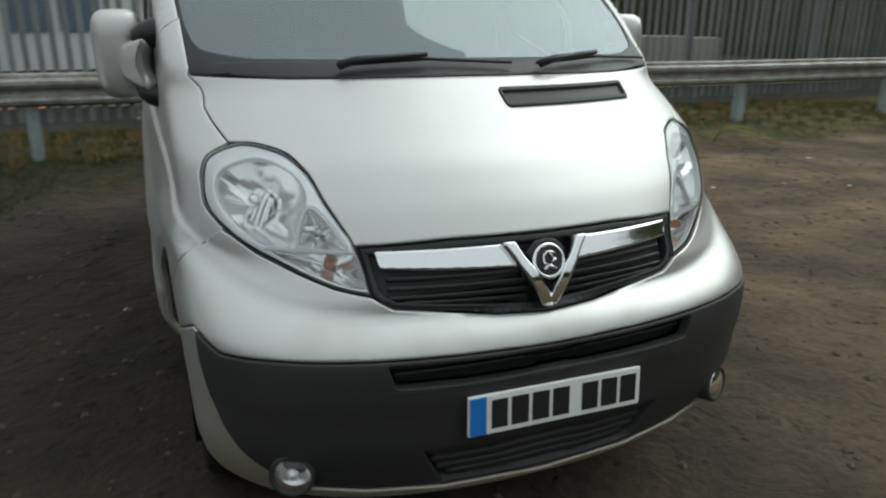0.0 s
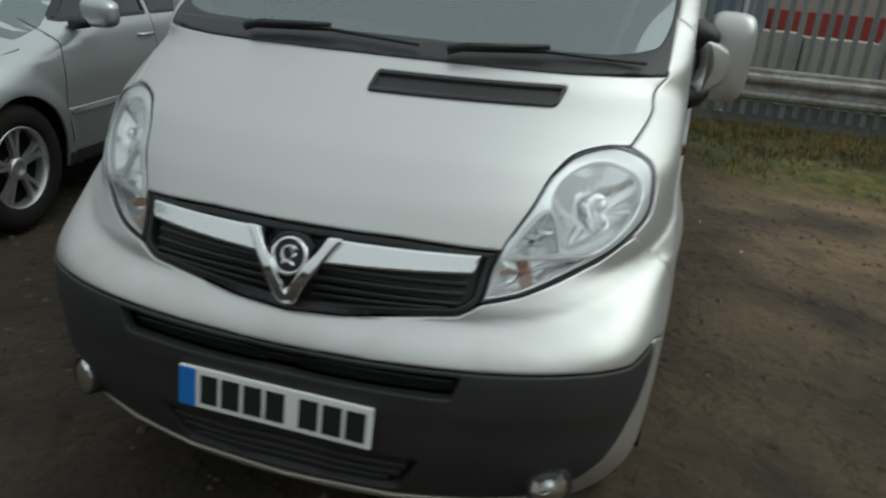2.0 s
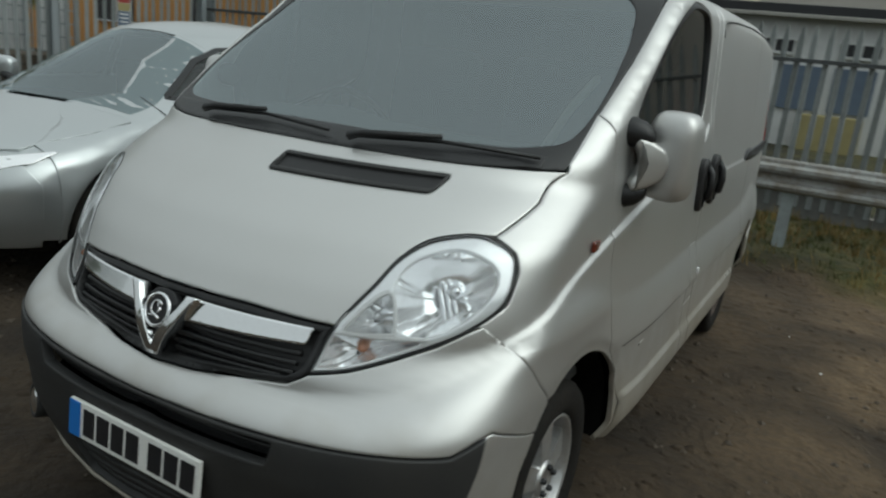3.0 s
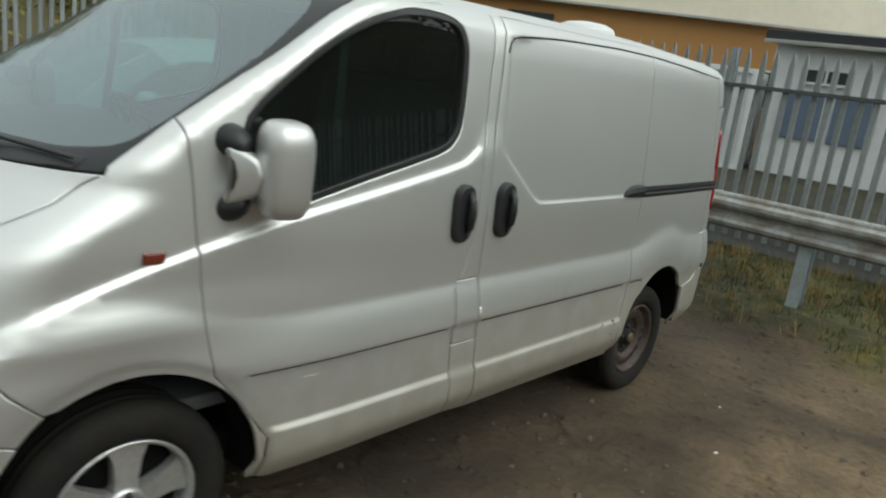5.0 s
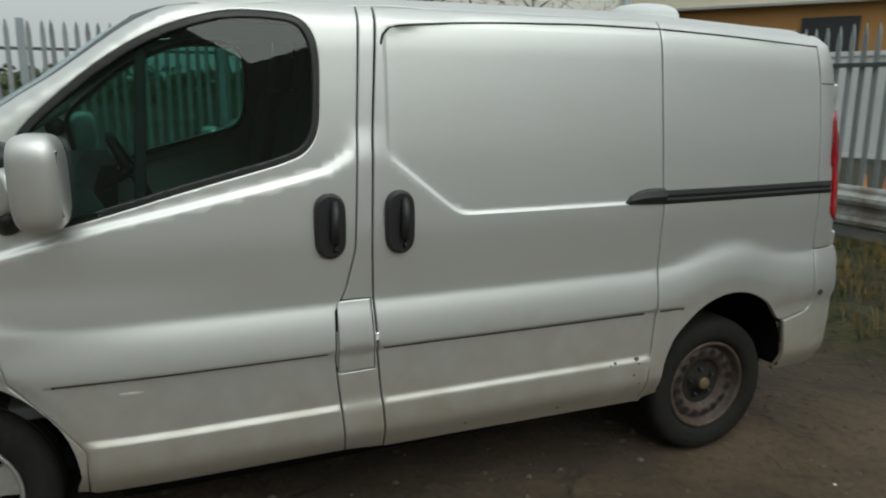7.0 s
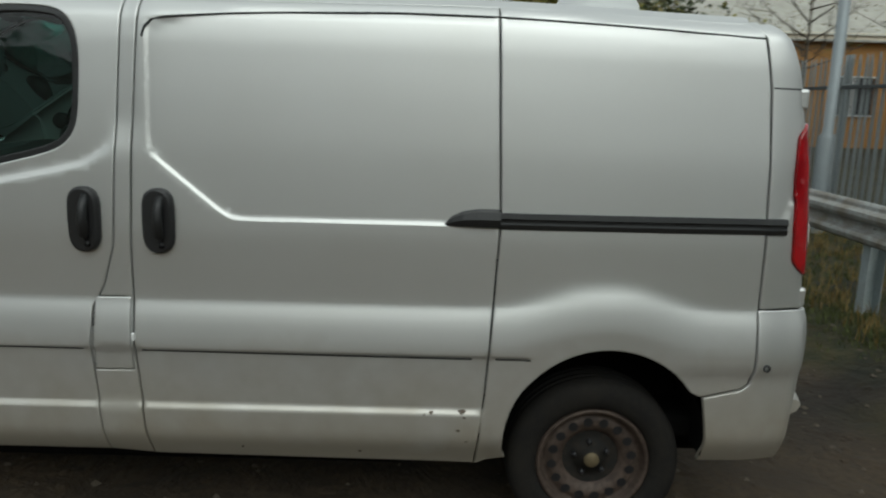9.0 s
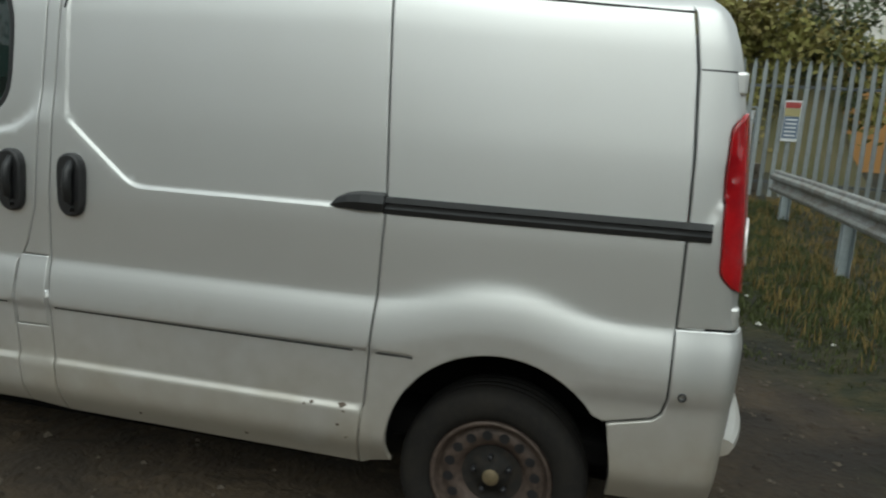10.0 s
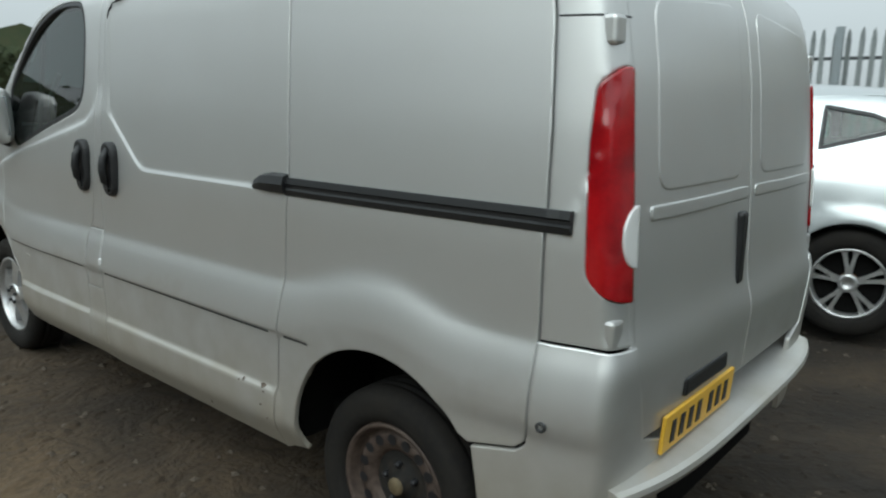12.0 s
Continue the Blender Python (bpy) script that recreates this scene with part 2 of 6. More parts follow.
def lathe(profile, n=48, closed=False):
    """Turns (radius, along) pairs about the x axis."""
    verts, faces, k = [], [], len(profile)
    for i in range(n):
        a = 2 * math.pi * i / n
        verts += [(x, r * math.cos(a), r * math.sin(a)) for r, x in profile]
    for i in range(n):
        for j in range(k if closed else k - 1):
            a, b = i * k + j, i * k + (j + 1) % k
            c, d = ((i + 1) % n) * k + (j + 1) % k, ((i + 1) % n) * k + j
            faces.append((a, b, c, d))
    return mesh_of(verts, faces)


def tube(points, radius, n=8):
    """A round bar along points; radius may be one number or one for each point."""
    points = [Vector(p) for p in points]
    radii = radius if isinstance(radius, (list, tuple)) else [radius] * len(points)
    verts, faces = [], []
    for i, (p, r) in enumerate(zip(points, radii)):
        d = (points[min(i + 1, len(points) - 1)] - points[max(i - 1, 0)]).normalized()
        u = d.cross(Vector((0, 0, 1)) if abs(d.z) < 0.9 else Vector((1, 0, 0))).normalized()
        v = d.cross(u)
        verts += [p + r * (math.cos(2 * math.pi * k / n) * u + math.sin(2 * math.pi * k / n) * v) for k in range(n)]
    for i in range(len(points) - 1):
        faces += [(i * n + k, i * n + (k + 1) % n, (i + 1) * n + (k + 1) % n, (i + 1) * n + k) for k in range(n)]
    faces += [tuple(range(n))[::-1], tuple(range((len(points) - 1) * n, len(points) * n))]
    return mesh_of(verts, faces)


def sweep(section, stations):
    """A closed section (pairs across, up) carried along stations: each a function from a pair to a place."""
    k, verts, faces = len(section), [], []
    for s in stations:
        verts += [s(a, b) for a, b in section]
    for i in range(len(stations) - 1):
        faces += [(i * k + j, i * k + (j + 1) % k, (i + 1) * k + (j + 1) % k, (i + 1) * k + j) for j in range(k)]
    faces += [tuple(range(k))[::-1], tuple(range((len(stations) - 1) * k, len(stations) * k))]
    return mesh_of(verts, faces, False)


def joined(meshes):
    """Several meshes as one."""
    bm = bmesh.new()
    for me in meshes:
        bm.from_mesh(me)
    smooth = any(p.use_smooth for me in meshes for p in me.polygons)
    out = bpy.data.meshes.new("mesh")
    bm.to_mesh(out)
    bm.free()
    return out


def moved(me, m):
    me.transform(m)
    if m.determinant() < 0:
        me.flip_normals()
    return me




# ---- the van's body surface ----
def curve(points, soft):
    """A smooth function through a few (position, value) pairs."""
    a = np.array(points, float)
    g = np.arange(a[0, 0] - 0.3, a[-1, 0] + 0.3, 0.004)
    v = np.interp(g, a[:, 0], a[:, 1])
    k = np.exp(-0.5 * (np.arange(-60, 61) * 0.004 / soft) ** 2)
    v = np.convolve(np.pad(v, 60, mode="edge"), k / k.sum(), mode="valid")
    return lambda x: np.interp(x, g, v)


def ease(t):
    t = np.clip(t, 0.0, 1.0)
    return t * t * (3 - 2 * t)


HALF = curve([(.1, .90), (.3, .928), (.5, .932), (.75, .934), (.9, .936), (1.1, .936), (1.4, .918), (1.6, .902), (1.76, .888), (1.835, .876), (1.875, .85), (1.905, .81), (1.935, .70), (1.96, .50), (1.975, 0.0), (2.02, -.6)], .010)
NOSE = curve([(.1, .12), (.2, .07), (.3, .035), (.42, .005), (.55, -.010), (.66, .020), (.74, .044), (.82, .060), (.912, .10), (1.0, .155), (1.1, .240), (1.2, .375), (1.25, .46), (1.295, .54), (1.32, .61), (1.40, .765), (1.50, .945), (1.60, 1.135), (1.63, 1.19), (1.70, 1.285), (1.757, 1.36), (1.80, 1.42), (1.84, 1.482), (1.868, 1.545), (1.905, 1.68), (1.935, 1.88), (1.96, 2.3), (1.975, 2.9), (2.02, 4.0)], .012)
DEEP = curve([(.1, .5), (.9, .5), (1.1, .45), (1.26, .50), (1.30, .40), (1.35, .30), (1.42, .22), (1.5, .18), (1.6, .155), (1.8, .16), (1.95, .22)], .025)
SCREEN_Y = curve([(1.24, .715), (1.302, .784), (1.337, .824), (1.378, .882), (1.431, .948), (1.483, 1.02), (1.531, 1.092), (1.597, 1.19), (1.64, 1.262), (1.70, 1.345), (1.756, 1.42), (1.802, 1.485), (1.84, 1.55), (1.868, 1.612), (1.905, 1.74), (1.935, 1.93), (1.96, 2.28)], .012)
TAIL = curve([(.1, 4.67), (.82, 4.716), (.90, 4.692), (1.0, 4.685), (1.2, 4.675), (1.52, 4.645), (1.7, 4.615), (1.81, 4.575), (1.89, 4.49), (1.945, 4.37), (1.975, 4.22)], .02)
BELT = curve([(0.2, .80), (.319, .842), (.442, .890), (.579, .942), (.72, .994), (.895, 1.052), (1.03, 1.092), (1.244, 1.150), (1.305, 1.164), (1.6, 1.225), (2.0, 1.31), (2.1, 1.335), (2.17, 1.385), (2.205, 1.47), (2.225, 1.9), (2.25, 2.6)], .012)


GUTTER = curve([(2.2, 1.80), (2.38, 1.829), (2.60, 1.845), (2.77, 1.852), (3.155, 1.861), (3.52, 1.856), (3.93, 1.839), (4.43, 1.811)], .04)


def half_width(y, z):
    """How far the body's side stands from the middle, at a distance y from the nose and a height z."""
    y, z = np.asarray(y, float), np.asarray(z, float)
    lift = 0.035 * ease((y - 3.3) / 1.3) * ease((z - 1.3) / 0.3)
    w = HALF(z + lift)
    band = .858 + .085 * np.exp(-(np.abs(y - 3.94) / np.where(y < 3.94, .27, .235)) ** 2.4) + .105 * np.exp(-((y - .78) / .27) ** 2)
    drop, foot = band - z, .156
    fall = (drop + np.sqrt(drop ** 2 + .016 ** 2)) / 2
    roll = fall - (drop - foot + np.sqrt((drop - foot) ** 2 + .010 ** 2)) / 2
    w = w + .028 * (1 - np.exp(-roll / .08)) + .09 * roll
    w = w - .010 * ease((.688 - z) / .010) * ease((y - 1.16) / .05) * ease((3.68 - y) / .05)
    w = w + .014 * ease((.487 - z) / .028) * ease((y - 1.26) / .03) * ease((3.51 - y) / .02)
    w = w - .05 * ease((.38 - z) / .14) * (.2 + .8 * ease((y - .62) / .3))
    rise = (BELT(y + .004) - BELT(y - .004)) / .008
    over = ease(((z - BELT(y)) / np.sqrt(1 + rise ** 2) + .012) / .024)
    w = w - .013 * (over + (1 - over) * ease((z - 1.34) / .16) * ease((2.36 - y) / .15))
    sides = np.stack(np.broadcast_arrays(y - 2.312, z - 1.148, ((y - 2.315) * .227 + (z - 1.375) * .277) / .358, GUTTER(y) + .006 - z, np.interp(z, (.867, 1.18, 1.30, 1.487, 1.791, 1.87), (4.545, 4.545, 4.60, 4.62, 4.60, 4.58)) - y))
    inner = -.012 * np.log(np.sum(np.exp(-np.clip(sides, -.5, .5) / .012), 0))
    w = w - .0065 * ease(inner / .013)
    w = w - .028 * ease((1.9 - y) / 1.2) * ease((z - .85) / .15) - .026 * ease((1.45 - y) / 1.1) - .05 * ease((y - 3.3) / 1.5) ** 1.5 - .024 * ease((y - 4.48) / .17)
    w = w - .012 * ease((.62 - y) / .35) * ease((1.02 - z) / .14) - .034 * ease((1.6 - y) / .8) * ease((.98 - z) / .2)
    w = w - .006 * ease((.452 - np.hypot(y - .84, z - .345)) / .03)
    w = w - .012 * ease((.655 - z) / .05) * ease((y - 4.15) / .1)
    shoulder = np.interp(y, (0, .11, .21, .33, .45, .56), (.735, .745, .776, .822, .872, .915))
    below = (shoulder - z + np.sqrt((shoulder - z) ** 2 + .006 ** 2)) / 2
    above = (z - shoulder + np.sqrt((z - shoulder) ** 2 + .004 ** 2)) / 2
    front = NOSE(z) - .042 * (1 - np.exp(-below / .034)) * ease((z - .50) / .2) + .026 * np.exp(-above / .05) * np.exp(-below / .016)
    glazed = ease((z - 1.252) / .072) * ease((1.96 - z) / .05)
    front = front + glazed * (SCREEN_Y(z) - .62 * DEEP(z) - front)
    u = (front + DEEP(z) - y) / DEEP(z)
    p = 2 + .62 * ease((.88 - z) / .2) * ease((z - .10) / .32)
    w = np.where(u > 0, w * np.clip(1 - np.clip(u, 0, 2) ** p, 0, 1) ** (1 / p) - np.clip(u - 1, 0, 9) * 2, w)
    v = (y - TAIL(z) + .07) / .07
    return np.where(v > 0, w * np.clip(1 - np.clip(v, 0, 9) ** 3.4, 0, 1) ** (1 / 3.4) - np.clip(v - 1, 0, 9) * 2, w)


def meet(start, way, far=1.6, steps=26):
    """Where rays (rows of start and way) first enter the body, by halving a coarse march."""
    start, way = np.atleast_2d(start).astype(float), np.atleast_2d(way).astype(float)
    way = np.broadcast_to(way, start.shape)
    lo = np.zeros(len(start)); hi = np.full(len(start), np.nan)
    for d in np.linspace(0, far, 200):
        p = start + way * d
        inside = (half_width(p[:, 1], p[:, 2]) > np.abs(p[:, 0])) & np.isnan(hi)
        hi[inside] = d
        lo = np.where(np.isnan(hi), d, lo)
    hi = np.where(np.isnan(hi), far, hi)
    for _ in range(steps):
        mid = (lo + hi) / 2
        p = start + way * mid[:, None]
        inside = half_width(p[:, 1], p[:, 2]) > np.abs(p[:, 0])
        hi, lo = np.where(inside, mid, hi), np.where(inside, lo, mid)
    return start + way * hi[:, None]


def normals(p, e=0.002):
    """Which way the body's surface faces at places near it."""
    s = np.where(p[:, 0] < 0, -1.0, 1.0)
    dy = (half_width(p[:, 1] + e, p[:, 2]) - half_width(p[:, 1] - e, p[:, 2])) / (2 * e)
    dz = (half_width(p[:, 1], p[:, 2] + e) - half_width(p[:, 1], p[:, 2] - e)) / (2 * e)
    n = np.stack([s, -np.clip(dy, -40, 40), -np.clip(dz, -40, 40)], 1)
    return n / np.linalg.norm(n, axis=1)[:, None]


def on_side(a):
    return np.stack([half_width(a[:, 0], a[:, 1]), a[:, 0], a[:, 1]], 1)


def on_front(a):
    return meet(np.stack([a[:, 0], np.full(len(a), -.5), a[:, 1]], 1), (0, 1, 0), 2.9)


def on_back(a):
    return meet(np.stack([a[:, 0], np.full(len(a), 5.2), a[:, 1]], 1), (0, -1, 0), 1.6)


def on_top(a):
    return meet(np.stack([a[:, 0], a[:, 1], np.full(len(a), 2.3)], 1), (0, 0, -1), 2.1)


def on_nose(a):
    """Round the nose: a[:, 0] runs along a circle of .85 m about an upright axis."""
    f = a[:, 0] / .85
    d = np.stack([np.sin(f), -np.cos(f), 0 * f], 1)
    return meet(np.array([0, .75, 0]) + 1.8 * d + np.stack([0 * f, 0 * f, a[:, 1]], 1), -d, 1.7)


def on_tail(a):
    f = a[:, 0] / .85
    d = np.stack([np.sin(f), np.cos(f), 0 * f], 1)
    return meet(np.array([0, 4.0, 0]) + 1.8 * d + np.stack([0 * f, 0 * f, a[:, 1]], 1), -d, 1.7)


def nose(*places):
    """Places (x, y, z) on the nose as on_nose takes them."""
    return [(.85 * math.atan2(x, .75 - y), z) for x, y, z in places]


def tail(*places):
    return [(.85 * math.atan2(x, y - 4.0), z) for x, y, z in places]


def both(half):
    """A half outline, from the middle line outwards and back to it, with its mirror image."""
    return list(half) + [(-a, b) for a, b in reversed(half) if abs(a) > 1e-6]


def spaced(loop, step):
    loop, got = np.array(loop, float), []
    for p, q in zip(loop, np.roll(loop, -1, 0)):
        k = max(1, int(np.ceil(np.linalg.norm(q - p) / step)))
        got += [p + (q - p) * i / k for i in range(k)]
    return np.array(got)


def rounded(loop, radius, n=5):
    """Cuts the corners of an outline to arcs."""
    got, loop = [], [np.array(p, float) for p in loop]
    for i, p in enumerate(loop):
        a, b = loop[i - 1] - p, loop[(i + 1) % len(loop)] - p
        la, lb = np.linalg.norm(a), np.linalg.norm(b)
        r = min(radius, la * .45, lb * .45)
        for t in np.linspace(0, 1, n):
            got.append((1 - t) ** 2 * (p + a / la * r) + 2 * t * (1 - t) * p + t * t * (p + b / lb * r))
    return got


def inset(loop, by):
    a = np.array(loop, float)
    area = np.sum(a[:, 0] * np.roll(a[:, 1], -1) - np.roll(a[:, 0], -1) * a[:, 1])
    d = np.roll(a, -1, 0) - np.roll(a, 1, 0)
    d /= np.linalg.norm(d, axis=1)[:, None] + 1e-9
    return a + by * np.sign(area) * np.stack([-d[:, 1], d[:, 0]], 1)


def within(p, loop):
    """Which of the points p lie inside the outline."""
    inside, q = np.zeros(len(p), bool), np.roll(loop, -1, 0)
    for (x0, y0), (x1, y1) in zip(loop, q):
        if y0 != y1:
            cross = ((y0 > p[:, 1]) != (y1 > p[:, 1])) & (p[:, 0] < (x1 - x0) * (p[:, 1] - y0) / (y1 - y0) + x0)
            inside ^= cross
    return inside


def away(p, loop):
    """How far the points lie from the outline's corners."""
    far = np.full(len(p), 9.0)
    for q in loop:
        far = np.minimum(far, np.hypot(*(p - q).T))
    return far


def patch(outline, project, holes=(), step=.03, fine=.018, skirt=.018, gap=.002, out=0.0, lines=(), follow=(), facing=None):
    """A panel of the body: the outline in two coordinates, laid on the body by project, with edges rolled inwards."""
    loops = [inset(spaced(outline, fine), gap)] + [inset(spaced(h, fine), -gap) for h in holes]
    near = [inset(loops[0], .005)] + [inset(h, -.005) for h in loops[1:]]
    lo, hi = loops[0].min(0), loops[0].max(0)
    ys = np.arange(lo[1] + step / 2, hi[1], step)
    if lines:
        ys = np.unique(np.r_[ys, [v for v in lines if lo[1] < v < hi[1]]])
    xs = np.arange(lo[0] + step / 2, hi[0], step)
    grid = np.array([(x, y) for y in ys for x in xs]).reshape(-1, 2)
    grid = grid[within(grid, loops[0])]
    for h in loops[1:]:
        grid = grid[~within(grid, h)]
    grid = grid[np.min([away(grid, l) for l in loops], 0) > step * .42]
    if len(follow):
        extra = np.array(follow, float)
        extra = extra[within(extra, loops[0])]
        for h in loops[1:]:
            extra = extra[~within(extra, h)]
        if len(extra):
            extra = extra[np.min([away(extra, l) for l in loops], 0) > .006]
            grid = np.concatenate([grid[away(grid, extra) > .007], extra])
    points, edges = [], []
    for l in loops:
        edges += [(len(points) + i, len(points) + (i + 1) % len(l)) for i in range(len(l))]
        points += list(l)
    flat = np.array(points + [p for l in near for p in l] + list(grid))
    got, _, tris, *_ = mathutils.geometry.delaunay_2d_cdt([Vector(p) for p in flat], edges, [], 0, 1e-6)
    v = np.array([tuple(p) for p in got])
    t = np.array([tuple(f) for f in tris if len(f) == 3])
    mid = v[t].mean(1)
    keep = within(mid, loops[0])
    for h in loops[1:]:
        keep &= ~within(mid, h)
    t = t[keep]
    a, b, c = v[t[:, 0]], v[t[:, 1]], v[t[:, 2]]
    turn = (b[:, 0] - a[:, 0]) * (c[:, 1] - a[:, 1]) - (c[:, 0] - a[:, 0]) * (b[:, 1] - a[:, 1])
    t[turn < 0] = t[turn < 0][:, ::-1]
    used = {}
    for f in t:
        for i, j in ((f[0], f[1]), (f[1], f[2]), (f[2], f[0])):
            used[(i, j)] = 1
    rim = [(i, j) for i, j in used if (j, i) not in used]
    p = project(v)
    n = normals(p) if facing is None else np.broadcast_to(np.array(facing, float), p.shape)
    push = np.zeros_like(v)
    for i, j in rim:
        d = v[j] - v[i]
        o = np.array([d[1], -d[0]]) / (np.hypot(*d) + 1e-9)
        push[i] += o
        push[j] += o
    push /= np.linalg.norm(push, axis=1)[:, None] + 1e-9
    across = project(v + push * 1e-3) - p
    across -= n * (across * n).sum(1)[:, None]
    across /= np.linalg.norm(across, axis=1)[:, None] + 1e-9
    p = p + n * out
    face = np.cross(p[t[:, 1]] - p[t[:, 0]], p[t[:, 2]] - p[t[:, 0]])
    if ((face * n[t[:, 0]]).sum(1)).sum() < 0:
        t = t[:, ::-1]
        rim = [(j, i) for i, j in rim]
    k = len(p)
    verts = np.concatenate([p, p + across * .0012 - n * .0018, p + across * .0012 - n * skirt])
    faces = [tuple(f) for f in t]
    for i, j in rim if skirt else ():
        faces += [(j, i, i + k, j + k), (j + k, i + k, i + 2 * k, j + 2 * k)]
    live = sorted({i for f in faces for i in f})
    at = {i: m for m, i in enumerate(live)}
    return mesh_of(verts[live], [tuple(at[i] for i in f) for f in faces])


def flowing(loop, sharp=(), n=4):
    """A smooth closed line through the points, with corners kept at the sharp ones."""
    a, got, k = np.array(loop, float), [], len(loop)
    for i in range(k):
        p0, p1, p2, p3 = a[i - 1], a[i], a[(i + 1) % k], a[(i + 2) % k]
        m1 = (p2 - p1) if i in sharp else (p2 - p0) / 2
        m2 = (p2 - p1) if (i + 1) % k in sharp else (p3 - p1) / 2
        for t in np.arange(n) / n:
            got.append((2 * t ** 3 - 3 * t ** 2 + 1) * p1 + (t ** 3 - 2 * t ** 2 + t) * m1 + (-2 * t ** 3 + 3 * t ** 2) * p2 + (t ** 3 - t ** 2) * m2)
    return np.array(got)


def slab(loop, thick, m, bevel=.01):
    """A flat piece cut to an outline, with rounded edges."""
    bm = bmesh.new()
    f = bm.faces.new([bm.verts.new((a, -thick / 2, b)) for a, b in loop])
    got = bmesh.ops.extrude_face_region(bm, geom=[f])
    bmesh.ops.translate(bm, vec=(0, thick, 0), verts=[v for v in got["geom"] if isinstance(v, bmesh.types.BMVert)])
    caps = [e for e in bm.edges if abs(e.verts[0].co.y - e.verts[1].co.y) < 1e-6]
    bmesh.ops.bevel(bm, geom=caps, offset=bevel, segments=3, affect="EDGES", profile=.5)
    return moved(taken(bm, True), m)


FLIP = Matrix.Diagonal((-1, 1, 1, 1))


def mirrored(me):
    return moved(me.copy(), FLIP)


ZL = tuple(np.r_[np.arange(.447, .507, .008), np.arange(.674, .70, .005), np.arange(.73, .82, .02), np.arange(.828, .868, .008), 1.135, 1.148, 1.156, 1.164, 1.83, 1.836, 1.842, 1.848])
def beside(f, start, end, offs, step=.016):
    """Rows of points along a curve z = f(y), at the given heights from it."""
    return [(y, float(f(y)) + o) for o in offs for y in np.arange(start, end, step)]


BELT_ROWS = beside(BELT, .36, 2.17, (-.012, -.007, 0, .007, .012))
GROOVE_ROWS = [(2.315 + .277 * t + .634 * o, 1.375 - .227 * t + .774 * o) for t in np.linspace(.08, .98, 24) for o in (-.003, .004, .010, .017)] + [(2.312 + o, z) for z in np.arange(1.40, 1.81, .016) for o in (-.004, .003, .010, .017, .024)]
VAN = thing("van", (0, 2.35, 0), "silver panel van with a black lower bumper on bare earth", "van")

# outlines shared by neighbours, in metres from the nose and above the ground
ARCH_F = [(.84 + .405 * math.cos(a), .345 + .405 * math.sin(a)) for a in np.radians(np.arange(140, -5, -7))]
ARCH_R = [(3.945 + .37 * math.cos(a), .345 + .37 * math.sin(a)) for a in np.radians(np.arange(195, -1, -7))]
SCREEN_EDGE = [(float(SCREEN_Y(z)), float(z)) for z in (1.299, 1.318, 1.34, 1.362, 1.385, 1.408, 1.43, 1.453, 1.476, 1.50, 1.53, 1.56, 1.59, 1.62, 1.65, 1.68, 1.71, 1.74, 1.77, 1.80, 1.825, 1.848, 1.867)]
DOOR_FRONT = [(1.268, .44), (1.175, .58), (1.068, .708), (1.041, .845), (1.021, 1.081), (1.002, 1.304), (float(SCREEN_Y(1.453)), 1.453)]
DOOR_REAR = [(2.232, 1.90), (2.207, 1.44), (2.186, 1.051), (2.148, .911), (2.106, .83), (2.096, .666), (2.124, .35), (2.13, .278)]
SLIDE_FRONT = [(2.292, 1.895), (2.263, 1.44), (2.249, 1.051), (2.249, .87), (2.254, .664), (2.282, .324), (2.285, .262)]
SLIDE_REAR = [(3.510, 1.895), (3.522, 1.567), (3.537, 1.162), (3.522, .867), (3.499, .518), (3.472, .248)]
REAR_SEAM = [(4.424, 1.875), (4.434, 1.812), (4.460, 1.64), (4.476, 1.386), (4.481, 1.105), (4.481, .867)]
HEADLIGHT = [(.748, .49, 1.138), (.675, .464, 1.142), (.602, .396, 1.122), (.562, .332, 1.080), (.537, .271, 1.019), (.507, .218, .960), (.487, .18, .913), (.470, .11, .802), (.560, .148, .820), (.655, .21, .853), (.735, .287, .889), (.790, .37, .932), (.817, .455, .985), (.815, .50, 1.058), (.790, .515, 1.108)]
WINDOW = [(1.168, 1.470), (1.303, 1.600), (1.435, 1.703), (1.565, 1.779), (1.69, 1.828), (1.80, 1.855), (1.92, 1.858), (2.01, 1.845), (2.06, 1.80), (2.082, 1.72), (2.080, 1.58), (2.068, 1.47), (2.03, 1.405), (1.96, 1.368), (1.80, 1.325), (1.635, 1.283), (1.318, 1.197), (1.235, 1.19), (1.19, 1.25), (1.165, 1.36)]
WINDOW = [tuple(p) for p in flowing(WINDOW, (), 3)]

# -- the panels of the sides --
wing = [(.385, .938), (.447, .872), (.53, .768), (.608, .694)] + [q for q in ARCH_F if q[0] > .62] + [(1.225, .285), (1.262, .278)] + DOOR_FRONT + SCREEN_EDGE[6:0:-1] + [(.792, 1.295), (.68, 1.220), (.513, 1.141), (.522, 1.108), (.507, 1.058), (.462, .985), (.41, .952)]
wing_mesh = patch(wing, on_side, step=.024, lines=ZL, follow=BELT_ROWS)
for me in (wing_mesh, mirrored(wing_mesh)):
    under(VAN, "wing", me, SILVER)
door = [(1.262, .278)] + DOOR_FRONT + SCREEN_EDGE[8:] + [(1.75, 1.880), (1.90, 1.889), (2.05, 1.902)] + DOOR_REAR
door_mesh = patch(door, on_side, [WINDOW], step=.024, gap=.0032, lines=ZL, follow=BELT_ROWS)
def on_pane(a):
    """The side glass: a gently bowed sheet that leans in, without the creases of the door round it."""
    y, z = a[:, 0], a[:, 1]
    return np.stack([np.stack([y ** 0, y, z], 1) @ PANE - .012, y, z], 1)


